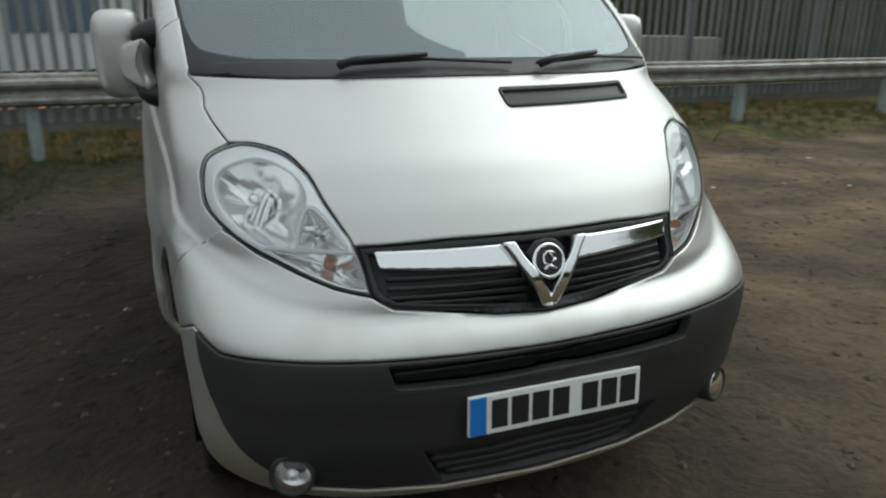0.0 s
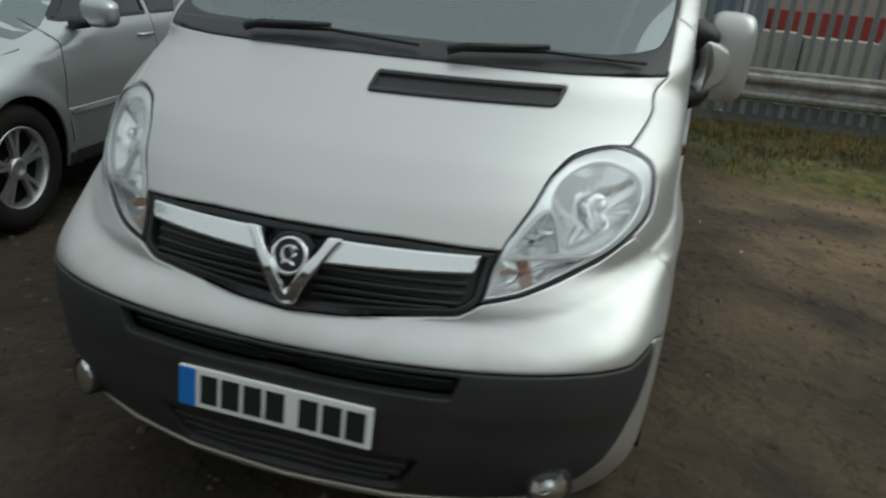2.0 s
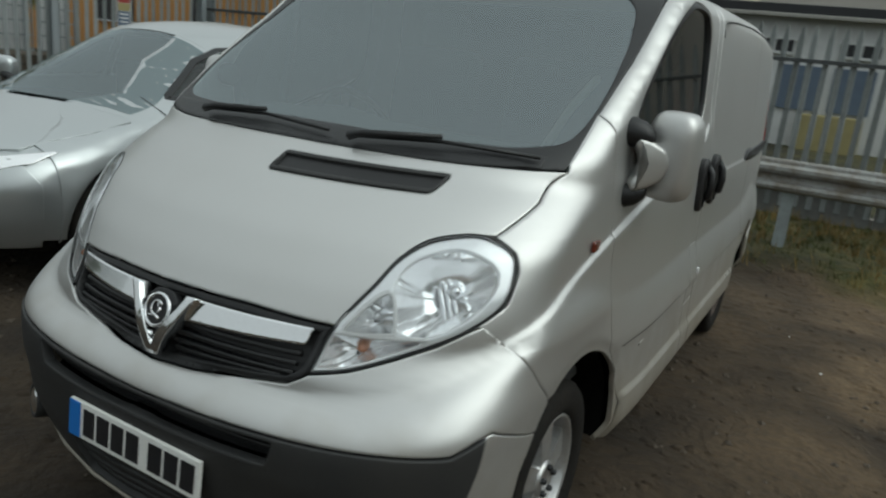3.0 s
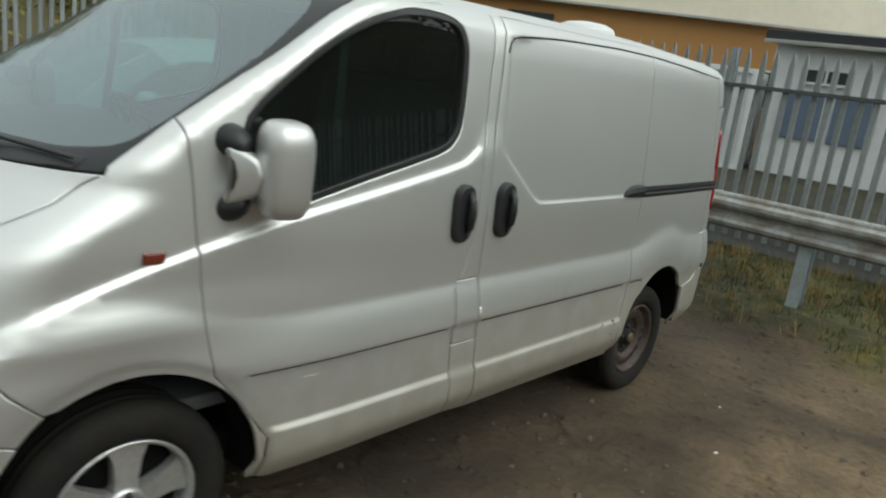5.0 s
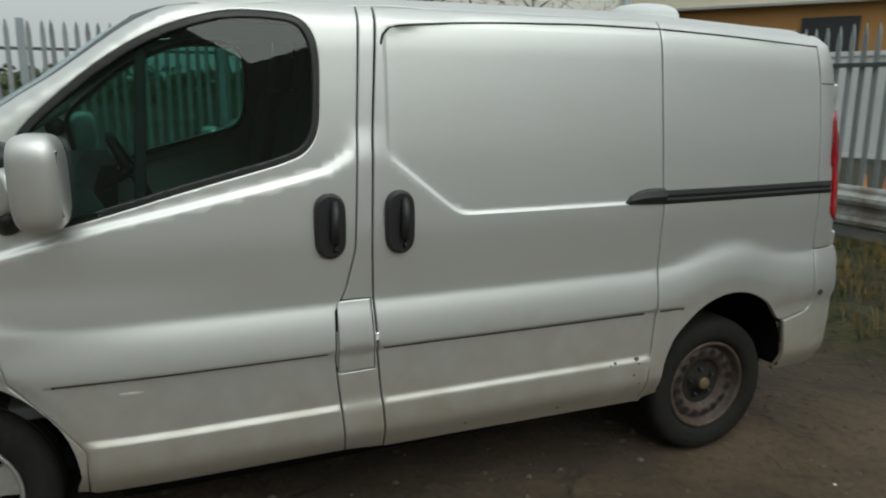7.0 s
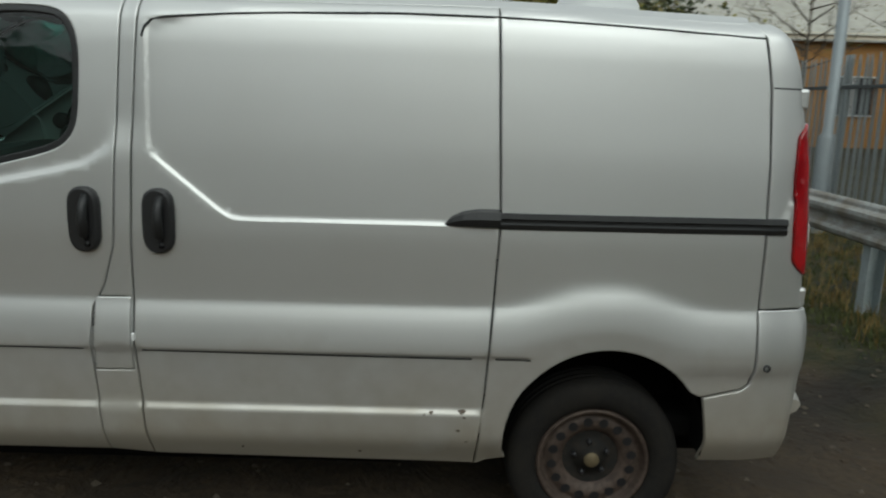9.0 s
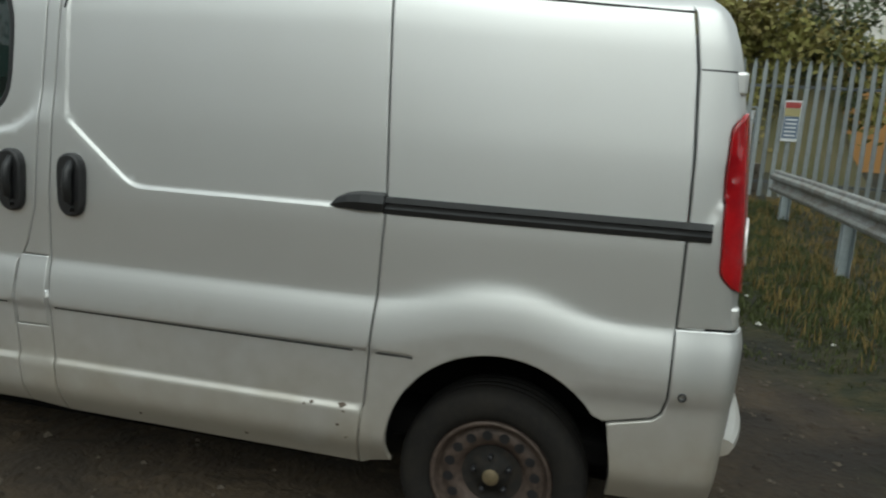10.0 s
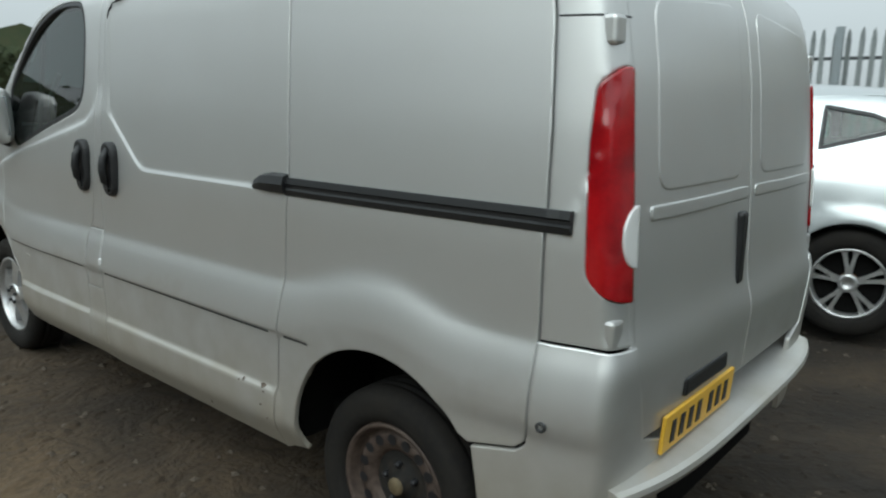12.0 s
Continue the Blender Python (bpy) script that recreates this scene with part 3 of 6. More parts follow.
ring = np.array([q for q in WINDOW if q[1] > 1.42])
PANE = np.linalg.lstsq(np.stack([ring[:, 0] ** 0, ring[:, 0], ring[:, 1]], 1), half_width(ring[:, 0], ring[:, 1]), rcond=None)[0]
pane = patch(inset(spaced(WINDOW, .03), .004), on_pane, step=.05, skirt=0, gap=0, out=0)
seal = patch(inset(spaced(WINDOW, .02), -.002), on_side, [inset(spaced(WINDOW, .02), .020)], step=.012, fine=.02, skirt=.035, gap=0, out=-.003)
for flip in (False, True):
    ob = under(VAN, "front_door", mirrored(door_mesh) if flip else door_mesh, SILVER, "silver front door with a rising waistline")
    for name, me, mat in (("door_window", pane, DOOR_GLASS), ("window_seal", seal, BLACK_TRIM)):
        got = part(name, mirrored(me) if flip else me, mat, ob)
        if name == "door_window":
            got.visible_shadow = False
    post = patch([(1.475, 1.25), (1.51, 1.258), (1.545, 1.772), (1.515, 1.757)], on_pane, step=.03, gap=0, out=-.014, skirt=.012)
    part("window_post", mirrored(post) if flip else post, BLACK_TRIM, ob, "black upright in the side window")
pillar = [(2.13, .278)] + DOOR_REAR[-2::-1] + SLIDE_FRONT
cap = [(2.108, .868), (2.241, .869), (2.247, .604), (2.104, .602)]
cap = inset(np.array(cap), .005)
pillar_mesh = patch(pillar, on_side, [cap], step=.02, fine=.012, gap=.0045)
flap = patch(cap, on_side, step=.02, fine=.012, gap=.0015, skirt=.015)
slide = [(2.285, .260)] + SLIDE_FRONT[-2::-1] + SLIDE_REAR
slide_mesh = patch(slide, on_side, step=.026, lines=ZL, gap=.0045, follow=GROOVE_ROWS)
quarter = [(3.476, .246)] + SLIDE_REAR[::-1] + REAR_SEAM + [(4.476, .64), (4.463, .590), (4.436, .568), (4.288, .536)] + [q for q in ARCH_R[::-1] if q[1] > .28 and not (q[0] > 4.2 and q[1] < .53)] + [(3.59, .27)]
quarter_mesh = patch(quarter, on_side, step=.026, lines=ZL, gap=.004)
plain = [(2.13, .278)] + DOOR_REAR[-2::-1] + SLIDE_REAR[:1] + REAR_SEAM + [(4.476, .64), (4.463, .590), (4.436, .568), (4.288, .536)] + [q for q in ARCH_R[::-1] if q[1] > .28 and not (q[0] > 4.2 and q[1] < .53)] + [(3.59, .27)]
under(VAN, "door_pillar", pillar_mesh, SILVER)
under(VAN, "fuel_flap", flap, SILVER)
SLIDING = under(VAN, "sliding_door", slide_mesh, SILVER, "silver sliding side door, shut")
QUARTER = under(VAN, "rear_quarter_panel", quarter_mesh, SILVER)
under(VAN, "side_panel", mirrored(patch(plain, on_side, step=.05, gap=.003)), SILVER)

groove = [(y, .683 - .008 * float(ease((y - 1.2) / 2.4))) for y in np.linspace(1.19, 3.66, 60)]
# thin dark strips drawn for the groove's shadow and grime
for a, b, owner in ((1.18, 2.09, "front"), (2.26, 3.49, "slide"), (3.51, 3.67, "rear")):
    run = [q for q in groove if a < q[0] < b]
    under(VAN, "rub_groove", patch([(y, z - .0032) for y, z in run] + [(y, z + .0032) for y, z in run[::-1]], on_side, step=.02, gap=0, out=.0012, skirt=.002), GREY_PLASTIC, "dark strip for the shadow and grime in the side groove")

# grimy lower sill, scuffed at its end
chip_rnd = random.Random(21)
for y, z, r in ((3.31, .470, .010), (3.42, .476, .014), (3.43, .455, .006), (3.41, .405, .008), (3.285, .464, .005), (3.44, .36, .005), (2.62, .31, .007), (3.05, .30, .008)):
    chip = [(y + r * chip_rnd.uniform(.45, 1.2) * math.cos(t), z + r * chip_rnd.uniform(.35, .9) * math.sin(t)) for t in np.linspace(0, 2 * math.pi, 9, endpoint=False)]
    part("paint_chip", patch(chip, on_side, step=.012, fine=.01, gap=0, out=.0006, skirt=.0006), RUST, SLIDING, "dark rusty chip in the paint")

# -- bonnet, screen and roof --
edge3 = on_side(np.array([(.513 + .167 * t, 1.141 + .079 * t) for t in np.linspace(0, 1, 8)] + [(.68 + .112 * t, 1.220 + .075 * t) for t in np.linspace(.12, 1, 8)]))
bonnet = both([(0, .930), (.25, .929), (.487, .915), (.507, .960), (.537, 1.019), (.562, 1.080), (.602, 1.122), (.675, 1.142)] + [(p[0], p[2]) for p in edge3] + [(.55, 1.293), (.25, 1.296), (0, 1.297)])
vent_hole = rounded([(.043, 1.217), (.532, 1.218), (.549, 1.264), (.045, 1.264)], .012)
BONNET = under(VAN, "bonnet", patch(bonnet, on_front, [vent_hole], step=.022, fine=.016), SILVER, "silver bonnet with an air intake")
part("vent_frame", patch(vent_hole, on_front, [inset(spaced(vent_hole, .01), .009)], step=.01, fine=.012, gap=.001, out=.004, skirt=.03), GREY_PLASTIC, BONNET, "dark grey vent frame")
part("vent_mesh", patch(inset(spaced(vent_hole, .02), .004), on_front, step=.03, gap=0, out=-.005, skirt=.01), GRILLE_BLACK, BONNET, "black vent mesh")
screen3 = on_side(np.array([(y + .004, z) for y, z in SCREEN_EDGE]))
screen = both([(0, 1.300), (.25, 1.299), (.55, 1.297)] + [(p[0], p[2]) for p in screen3] + [(.45, 1.876), (.22, 1.885), (0, 1.888)])
border = both([(0, 1.345), (.30, 1.343), (.66, 1.345), (.772, 1.368), (.795, 1.43), (.798, 1.52), (.776, 1.66), (.735, 1.79), (.67, 1.842), (.4, 1.858), (0, 1.870)])
SCREEN = under(VAN, "windscreen", patch(screen, on_front, step=.04, fine=.03, out=-.004, skirt=0), GLASS)
SCREEN.visible_shadow = False
part("black_border", patch(inset(spaced(screen, .03), -.001), on_front, [rounded(border, .05)], step=.02, fine=.02, gap=.001, out=-.001, skirt=.004), BLACK_TRIM, SCREEN, "black border of the windscreen")
front_top = on_front(np.array([(x, z + .003) for x, z in ((float(screen3[-1][0]) - .004, 1.867), (.45, 1.878), (.22, 1.888), (0, 1.891))]))
roof_side = [(float(half_width(y, 1.893 - .035 * ease((y - 3.3) / 1.3) - .02 * ease((1.95 - y) / .2))), y) for y in (1.66, 1.73, 1.80, 1.95, 2.15, 2.5, 3.0, 3.5, 4.0, 4.25, 4.38)]
roof = both([(0.0, 4.44), (.45, 4.43), (.70, 4.41)] + [(x, y) for x, y in reversed(roof_side)] + [(p[0], p[1]) for p in front_top])
under(VAN, "roof", patch(roof, on_top, step=.06, fine=.03, gap=.001), SILVER)
gutter = [(2.304, 1.762), (2.314, 1.795), (2.336, 1.817)] + [(y, float(GUTTER(y))) for y in np.linspace(2.38, 4.43, 36)]
strip = patch([(y + .003 * (y < 2.35), z - .0024) for y, z in gutter] + [(y - .003 * (y < 2.35), z + .0024) for y, z in gutter[::-1]], on_side, step=.02, fine=.014, gap=0, out=.0022, skirt=.004)
under(VAN, "roof_gutter", strip, BLACK_TRIM, "dark seam below the roof")
vent = lathe([(.0, .085), (.05, .084), (.12, .074), (.165, .055), (.18, .03), (.18, .012), (.195, .008), (.195, 0)], 40)
ROOF_VENT = under(VAN, "roof_vent", moved(vent, pose(.12, 3.98, 1.962, 0, -90, 0)), WHITE_WALL, "low round white roof ventilator")

# -- the nose: bumper, grille and lamps --
upper = both(nose((0, 0, .662), (.25, .017, .667), (.43, .05, .671), (.66, .14, .674), (.80, .23, .672), (.852, .285, .698), (.876, .325, .709), (.905, .455, .654), (.915, .545, .622), (.92, .572, .655), (.92, .608, .690), (.905, .53, .765), (.88, .447, .870), (.83, .380, .936), (.790, .352, .922)) + nose((.735, .29, .885), (.655, .21, .849), (.560, .148, .816), (.470, .11, .798), (.452, .10, .785), (.424, .08, .766), (.315, .05, .752), (.15, .02, .735), (0, .012, .728)))
under(VAN, "front_bumper", patch(upper, on_nose, step=.013, fine=.014, gap=.0015), SILVER)
lip_top = [(.868, .305, .700), (.862, .29, .62), (.846, .268, .54), (.816, .248, .46), (.772, .228, .395), (.728, .21, .345), (.688, .195, .308), (.62, .172, .282), (.479, .13, .268), (.287, .08, .256), (0, .058, .252)]
lip = nose((.915, .545, .618), (.905, .455, .650), (.876, .325, .705), *lip_top)
lip = both(list(reversed(lip)) + nose((.92, .475, .52), (.92, .448, .42), (.91, .43, .33), (.86, .36, .252), (.70, .255, .216), (.517, .168, .210), (.281, .094, .212), (0, .071, .214)))
under(VAN, "bumper_lip", patch(lip, on_nose, step=.02, fine=.016, gap=.0015), SILVER, "silver lower lip of the bumper")
intake = nose((-.434, .052, .656), (-.2, .008, .650), (0, 0, .648), (.25, .017, .652), (.432, .05, .657), (.418, .04, .596), (.265, .008, .592), (0, -.012, .588), (-.2, 0, .590), (-.418, .04, .596))
low_grille = rounded(nose((-.35, .05, .395), (0, .01, .394), (.36, .045, .400), (.30, .077, .276), (0, .05, .268), (-.29, .08, .272)), .012)
lower = both(nose((0, 0, .658), (.25, .017, .663), (.43, .05, .667), (.66, .14, .670), (.80, .23, .667), (.850, .285, .692), *[(x - .003, y - .002, z + .004 * (z < .35)) for x, y, z in lip_top]))
fog_at = nose((.640, .175, .338))[0]
LOWER = under(VAN, "lower_bumper", patch(lower, on_nose, [rounded(intake, .01), low_grille], step=.022, fine=.016, gap=.0015, out=.006, skirt=.03), GREY_PLASTIC, "dark grey textured plastic bumper")
part("intake_back", patch(inset(spaced(intake, .03), -.006), on_nose, step=.04, gap=0, out=-.045, skirt=.004), GRILLE_BLACK, LOWER)
part("lower_intake_back", patch(inset(spaced(low_grille, .03), -.006), on_nose, step=.04, gap=0, out=-.030, skirt=.004), GRILLE_BLACK, LOWER)
for z, w, d in ((.376, .335, -.010), (.346, .325, -.008), (.316, .31, -.008), (.289, .28, -.008)):
    a = nose((w, .05, z))[0][0]
    part("lower_slat", patch([(-a, z - .011), (a, z - .006), (a, z + .010), (-a, z + .005)], on_nose, step=.03, gap=0, out=d, skirt=.02), GREY_PLASTIC, LOWER)
a = nose((.42, .04, .60))[0][0]
part("intake_slat", patch([(-a, .612), (a, .618), (a, .630), (-a, .624)], on_nose, step=.03, gap=0, out=-.03, skirt=.02), BLACK_TRIM, LOWER)
ledge = patch([(-a - .012, .576), (a + .012, .580), (a + .012, .594), (-a - .012, .590)], on_nose, step=.02, gap=0, out=.006, skirt=.012)
part("intake_ledge", ledge, GREY_PLASTIC, LOWER)
for s in (1, -1):
    at = on_nose(np.array([fog_at]))[0]
    d = Vector((.36, -.92, .12)).normalized()
    m = Matrix.Translation(Vector(at) + .022 * d) @ d.to_track_quat("X", "Z").to_matrix().to_4x4()
    FOG = under(VAN, "fog_lamp", moved(lathe([(.061, -.04), (.060, .004), (.055, .010), (.047, .008), (.044, -.012), (0, -.015)], 32), FLIP @ m if s < 0 else m), GREY_PLASTIC, "round fog lamp in a dark ring")
    part("bowl", moved(lathe([(.0, -.013), (.02, -.012), (.036, -.006), (.047, .004)], 28), FLIP @ m if s < 0 else m), REFLECTOR, FOG)
    part("bulb_cap", moved(lathe([(.014, -.012), (.014, .0), (.0, .006)], 16), FLIP @ m if s < 0 else m), HOUSING, FOG)
    part("lens", moved(lathe([(.048, .004), (.035, .012), (.018, .016), (0, .017)], 28), FLIP @ m if s < 0 else m), LENS_GLASS, FOG).visible_shadow = False
# tube added for the bright line where the lip's edge catches the sky
edge_run = on_nose(np.array(nose(*[(sx * x, y, z - .004) for sx, run in ((-1, lip_top[6:]), (1, lip_top[-2:5:-1])) for x, y, z in run])))
under(VAN, "lip_edge", tube([Vector(p) + .010 * Vector(q) for p, q in zip(edge_run, normals(edge_run))], .0065, 8), SILVER, "silver ridge added to catch the sky along the lip")
grille = both(nose((0, .012, .731), (.15, .02, .738), (.315, .05, .755), (.424, .08, .769), (.450, .10, .788), (.468, .11, .805), (.484, .17, .911), (.25, .12, .925), (0, .106, .926)))
GRILLE = under(VAN, "grille", patch(inset(spaced(grille, .02), .001), on_nose, step=.03, gap=.001, out=-.035, skirt=.004), GRILLE_BLACK, "black slatted grille with chrome bars")
part("grille_frame", patch(grille, on_nose, [inset(spaced(grille, .02), .016)], step=.012, fine=.014, gap=.001, out=-.006, skirt=.04), BLACK_TRIM, GRILLE)
for s in (1, -1):
    for z0, z1, w in ((.840, .842, .44), (.812, .818, .43), (.785, .794, .42), (.760, .778, .38)):
        a0, a1 = nose((.05, .03, z0))[0][0], nose((w, .10, z1))[0][0]
        bar = patch([(a0, z0 - .006), (a1, z1 - .004), (a1, z1 + .006), (a0, z0 + .006)], on_nose, step=.03, fine=.02, gap=0, out=-.014, skirt=.025)
        part("slat", mirrored(bar) if s < 0 else bar, BLACK_TRIM, GRILLE)
    wingbar = rounded(nose((.080, .06, .850), (.100, .09, .905), (.447, .155, .902), (.441, .13, .862)), .006)
    bar = patch(wingbar, on_nose, step=.02, fine=.012, gap=0, out=.006, skirt=.03)
    part("chrome_bar", mirrored(bar) if s < 0 else bar, CHROME, GRILLE, "polished chrome grille bar")
vee = both(nose((0, .02, .748), (.016, .022, .753), (.102, .085, .882), (.122, .09, .906), (.092, .09, .906), (.048, .06, .838), (0, .036, .776)))
part("chrome_v", patch(vee, on_nose, step=.012, fine=.01, gap=0, out=.030, skirt=.05), CHROME, GRILLE, "chrome V over the grille")
badge_at = Vector(on_nose(np.array([(0.0, .862)]))[0]) + Vector((0, -.022, .0))
bm_pose = Matrix.Translation(badge_at) @ Vector((0, -.93, .36)).to_track_quat("X", "Z").to_matrix().to_4x4()
# black stands in for dark reflections in the chrome shield
part("badge_plate", patch(both(nose((0, .03, .815), (.036, .05, .845), (.056, .06, .880), (.03, .07, .902), (0, .07, .906))), on_nose, step=.02, fine=.012, gap=0, out=.016, skirt=.03), BLACK_TRIM, GRILLE, "shield behind the badge, black for its dark reflection")
part("badge_ring", moved(lathe([(.047, -.004), (.047, .004), (.042, .007), (.038, .004), (.038, -.004)], 36, True), bm_pose), CHROME, GRILLE)
part("badge_disc", moved(lathe([(.039, .001), (.02, .003), (0, .003)], 36), bm_pose), INK, GRILLE)
mark = [moved(tube([(0, .020 * math.cos(t), .020 * math.sin(t)) for t in np.linspace(.6, 4.4, 9)], .0035, 6), bm_pose @ pose(.006, .002, .004)), moved(tube([(0, -.018, -.02), (0, 0, -.012), (0, .018, -.022)], .004, 6), bm_pose @ pose(.006, 0, 0)), moved(tube([(0, .002, .018), (0, .016, .004), (0, .006, -.008)], .004, 6), bm_pose @ pose(.006, 0, 0))]
part("badge_mark", joined(mark), CHROME, GRILLE, "plain curved chrome emblem")

# headlamps
def bowl(outline, centre, rim, deep, facets=0, ripple=0.0):
    """A reflector behind the nose: its outline drawn in towards its deepest place."""
    loop, c = spaced(outline, .008), np.array(centre, float)
    rows, turn = [], np.arctan2(loop[:, 1] - c[1], loop[:, 0] - c[0])
    for t in (1.0, .93, .84, .72, .58, .44, .3, .16):
        flat = c + (loop - c) * t
        p = on_nose(flat)
        rows.append(p + normals(p) * (rim - deep * (1 - t * t) * (1 + ripple * np.sign(np.sin(facets * turn)) * (t < .95)))[:, None])
    k = len(loop)
    return mesh_of(np.concatenate(rows), [(r * k + i, r * k + (i + 1) % k, (r + 1) * k + (i + 1) % k, (r + 1) * k + i) for r in range(len(rows) - 1) for i in range(k)])


lens_line = [tuple(p) for p in flowing(nose(*HEADLIGHT), (7,), 3)]
main_line = flowing(nose((.735, .43, 1.098), (.668, .40, 1.098), (.612, .345, 1.068), (.588, .30, 1.02), (.600, .28, .965), (.628, .27, .925), (.690, .29, .918), (.752, .34, .948), (.786, .41, 1.0), (.784, .455, 1.062)), (), 3)
main_line = inset(main_line, -.012)
inner_line = flowing(nose((.572, .28, 1.000), (.545, .24, .968), (.520, .21, .930), (.510, .19, .908), (.565, .2, .908), (.612, .25, .915), (.600, .265, .965)), (3, 4, 5), 3)
blink_line = flowing(nose((.505, .16, .893), (.487, .12, .818), (.560, .155, .836), (.650, .21, .868), (.700, .26, .893), (.69, .255, .900), (.60, .205, .897)), (0, 1, 4), 3)
inner_line, blink_line = inset(inner_line, -.003), inset(blink_line, -.004)
for s in (1, -1):
    side_of = (lambda me: mirrored(me)) if s < 0 else (lambda me: me)
    LAMP = under(VAN, "headlight", side_of(patch(inset(spaced(lens_line, .015), -.002), on_nose, step=.02, fine=.014, gap=.001, out=-.085, skirt=-.078)), HOUSING, "clear almond headlight with a chrome reflector")
    part("gasket", side_of(patch(inset(spaced(lens_line, .015), -.001), on_nose, [inset(spaced(lens_line, .015), .002)], step=.006, fine=.012, gap=.0005, out=.001, skirt=.03)), BLACK_TRIM, LAMP)
    part("lens", side_of(patch(inset(spaced(lens_line, .015), .004), on_nose, step=.025, fine=.014, gap=0, out=.003, skirt=.004)), LENS_GLASS, LAMP).visible_shadow = False
    part("bezel", side_of(patch(inset(spaced(lens_line, .015), .006), on_nose, [main_line, inner_line, blink_line], step=.012, fine=.010, gap=0, out=-.006, skirt=.018)), HOUSING, LAMP, "pale silver bezel inside the lamp")
    for line, at, rim, deep, facets, ripple, name in ((main_line, nose((.700, .37, 1.010))[0], -.022, .058, 4, .010, "main_reflector"), (inner_line, nose((.565, .24, .945))[0], -.022, .040, 5, .012, "inner_reflector"), (blink_line, nose((.575, .18, .868))[0], -.020, .036, 9, .05, "indicator_bowl")):
        part(name, side_of(bowl(line, at, rim, deep, facets, ripple)), REFLECTOR, LAMP)
        base = Vector(on_nose(np.array([at]))[0])
        d = Vector((.40, -.90, .16)).normalized()
        m = Matrix.Translation(base - d * (deep + .018)) @ d.to_track_quat("X", "Z").to_matrix().to_4x4()
        r = .019 if name == "main_reflector" else .012
        part("bulb", side_of(moved(lathe([(r * 1.3, -.01), (r * 1.3, .004), (r, .006), (r, .030), (r * .6, .038), (0, .040)], 16), m)), AMBER if name == "indicator_bowl" else CHROME, LAMP, "dull amber bulb" if name == "indicator_bowl" else "chrome bulb shield")
    ring = inset(spaced(inner_line, .01), -.006)
    part("inner_ring", side_of(patch(ring, on_nose, [inset(ring, .007)], step=.006, fine=.009, gap=0, out=-.003, skirt=.014)), WHITE_LENS, LAMP, "white line round the inner reflector")
    for a0, z0, z1 in ((.655, .945, 1.035), (.685, .950, 1.045), (.715, .965, 1.050)):
        at = nose((a0, .37, z0))[0][0]
        part("reflector_slat", side_of(patch([(at, z0), (at + .011, z0), (at + .006, z1), (at - .005, z1)], on_nose, step=.02, fine=.012, gap=0, out=-.052, skirt=.012)), CHROME, LAMP)
    part("divider", side_of(patch(nose((.492, .19, .905), (.72, .275, .906), (.72, .275, .898), (.49, .18, .896)), on_nose, step=.01, gap=0, out=-.003, skirt=.02)), WHITE_LENS, LAMP)

# number plate: white, with a blue band and dark bars for its characters
def number_plate(face, m, front=True):
    base = under(VAN, "number_plate", moved(box((.52, .012, .111), (0, 0, 0), .004), m), face, "white number plate with dark bars" if front else "yellow number plate with dark bars")
    if front:
        part("blue_band", moved(box((.046, .004, .104), (-.234, -.0075, 0), .001), m), PLATE_BLUE, base)
    x = -.196 if front else -.225
    for k, w in enumerate((.046, .050, .050, .050, 0, .050, .050, .050)):
        if w:
            part("bar", moved(box((w if front else .6 * w, .003, .079 if front else .066), (x + w / 2, -.0072, 0), .001), m), INK, base)
        x += (w + .011) if w else .028


number_plate(PLATE_WHITE, pose(0, -.026, .497, -4, 0.6, 0))

# -- the tail --
def from_side(*pairs):
    """Places given on the side, as on_tail takes them."""
    return tail(*on_side(np.array(pairs, float)))


def eased(line, n=6):
    return [tuple(np.array(a) + (np.array(b) - np.array(a)) * t) for a, b in zip(line, line[1:]) for t in np.arange(n) / n] + [line[-1]]


pill = from_side(*eased([(y + .003, z) for y, z in REAR_SEAM[1:]])) + tail((.795, 4.705, .868), (.79, 4.66, 1.49), (.755, 4.575, 1.80), (.79, 4.47, 1.868)) + from_side((4.39, 1.862))
lamp_line = rounded(tail((.790, 4.640, 1.532), (.804, 4.612, 1.528), (.824, 4.564, 1.490), (.838, 4.560, 1.350), (.850, 4.570, 1.15), (.857, 4.578, 1.04), (.845, 4.618, .995), (.826, 4.665, .978), (.812, 4.690, .975)), .02)
pill_mesh = patch(pill, on_tail, [lamp_line], step=.018, fine=.014)
lamp_mesh = patch(lamp_line, on_tail, step=.012, fine=.012, out=.010, skirt=.04)
rev = tail((.806, 4.685, 1.14))[0]
rev_line = [(rev[0] + .034 * math.cos(t), 1.135 + .075 * math.sin(t)) for t in np.linspace(-math.pi / 2, math.pi / 2, 18)]
rev_mesh = patch(rev_line, on_tail, step=.012, fine=.01, gap=0, out=.015, skirt=.01)
seam = patch(tail((.828, 4.458, 1.648), (.80, 4.57, 1.646), (.76, 4.61, 1.646), (.76, 4.61, 1.642), (.80, 4.57, 1.642), (.828, 4.458, 1.644)), on_tail, step=.02, gap=0, out=.001, skirt=.002)
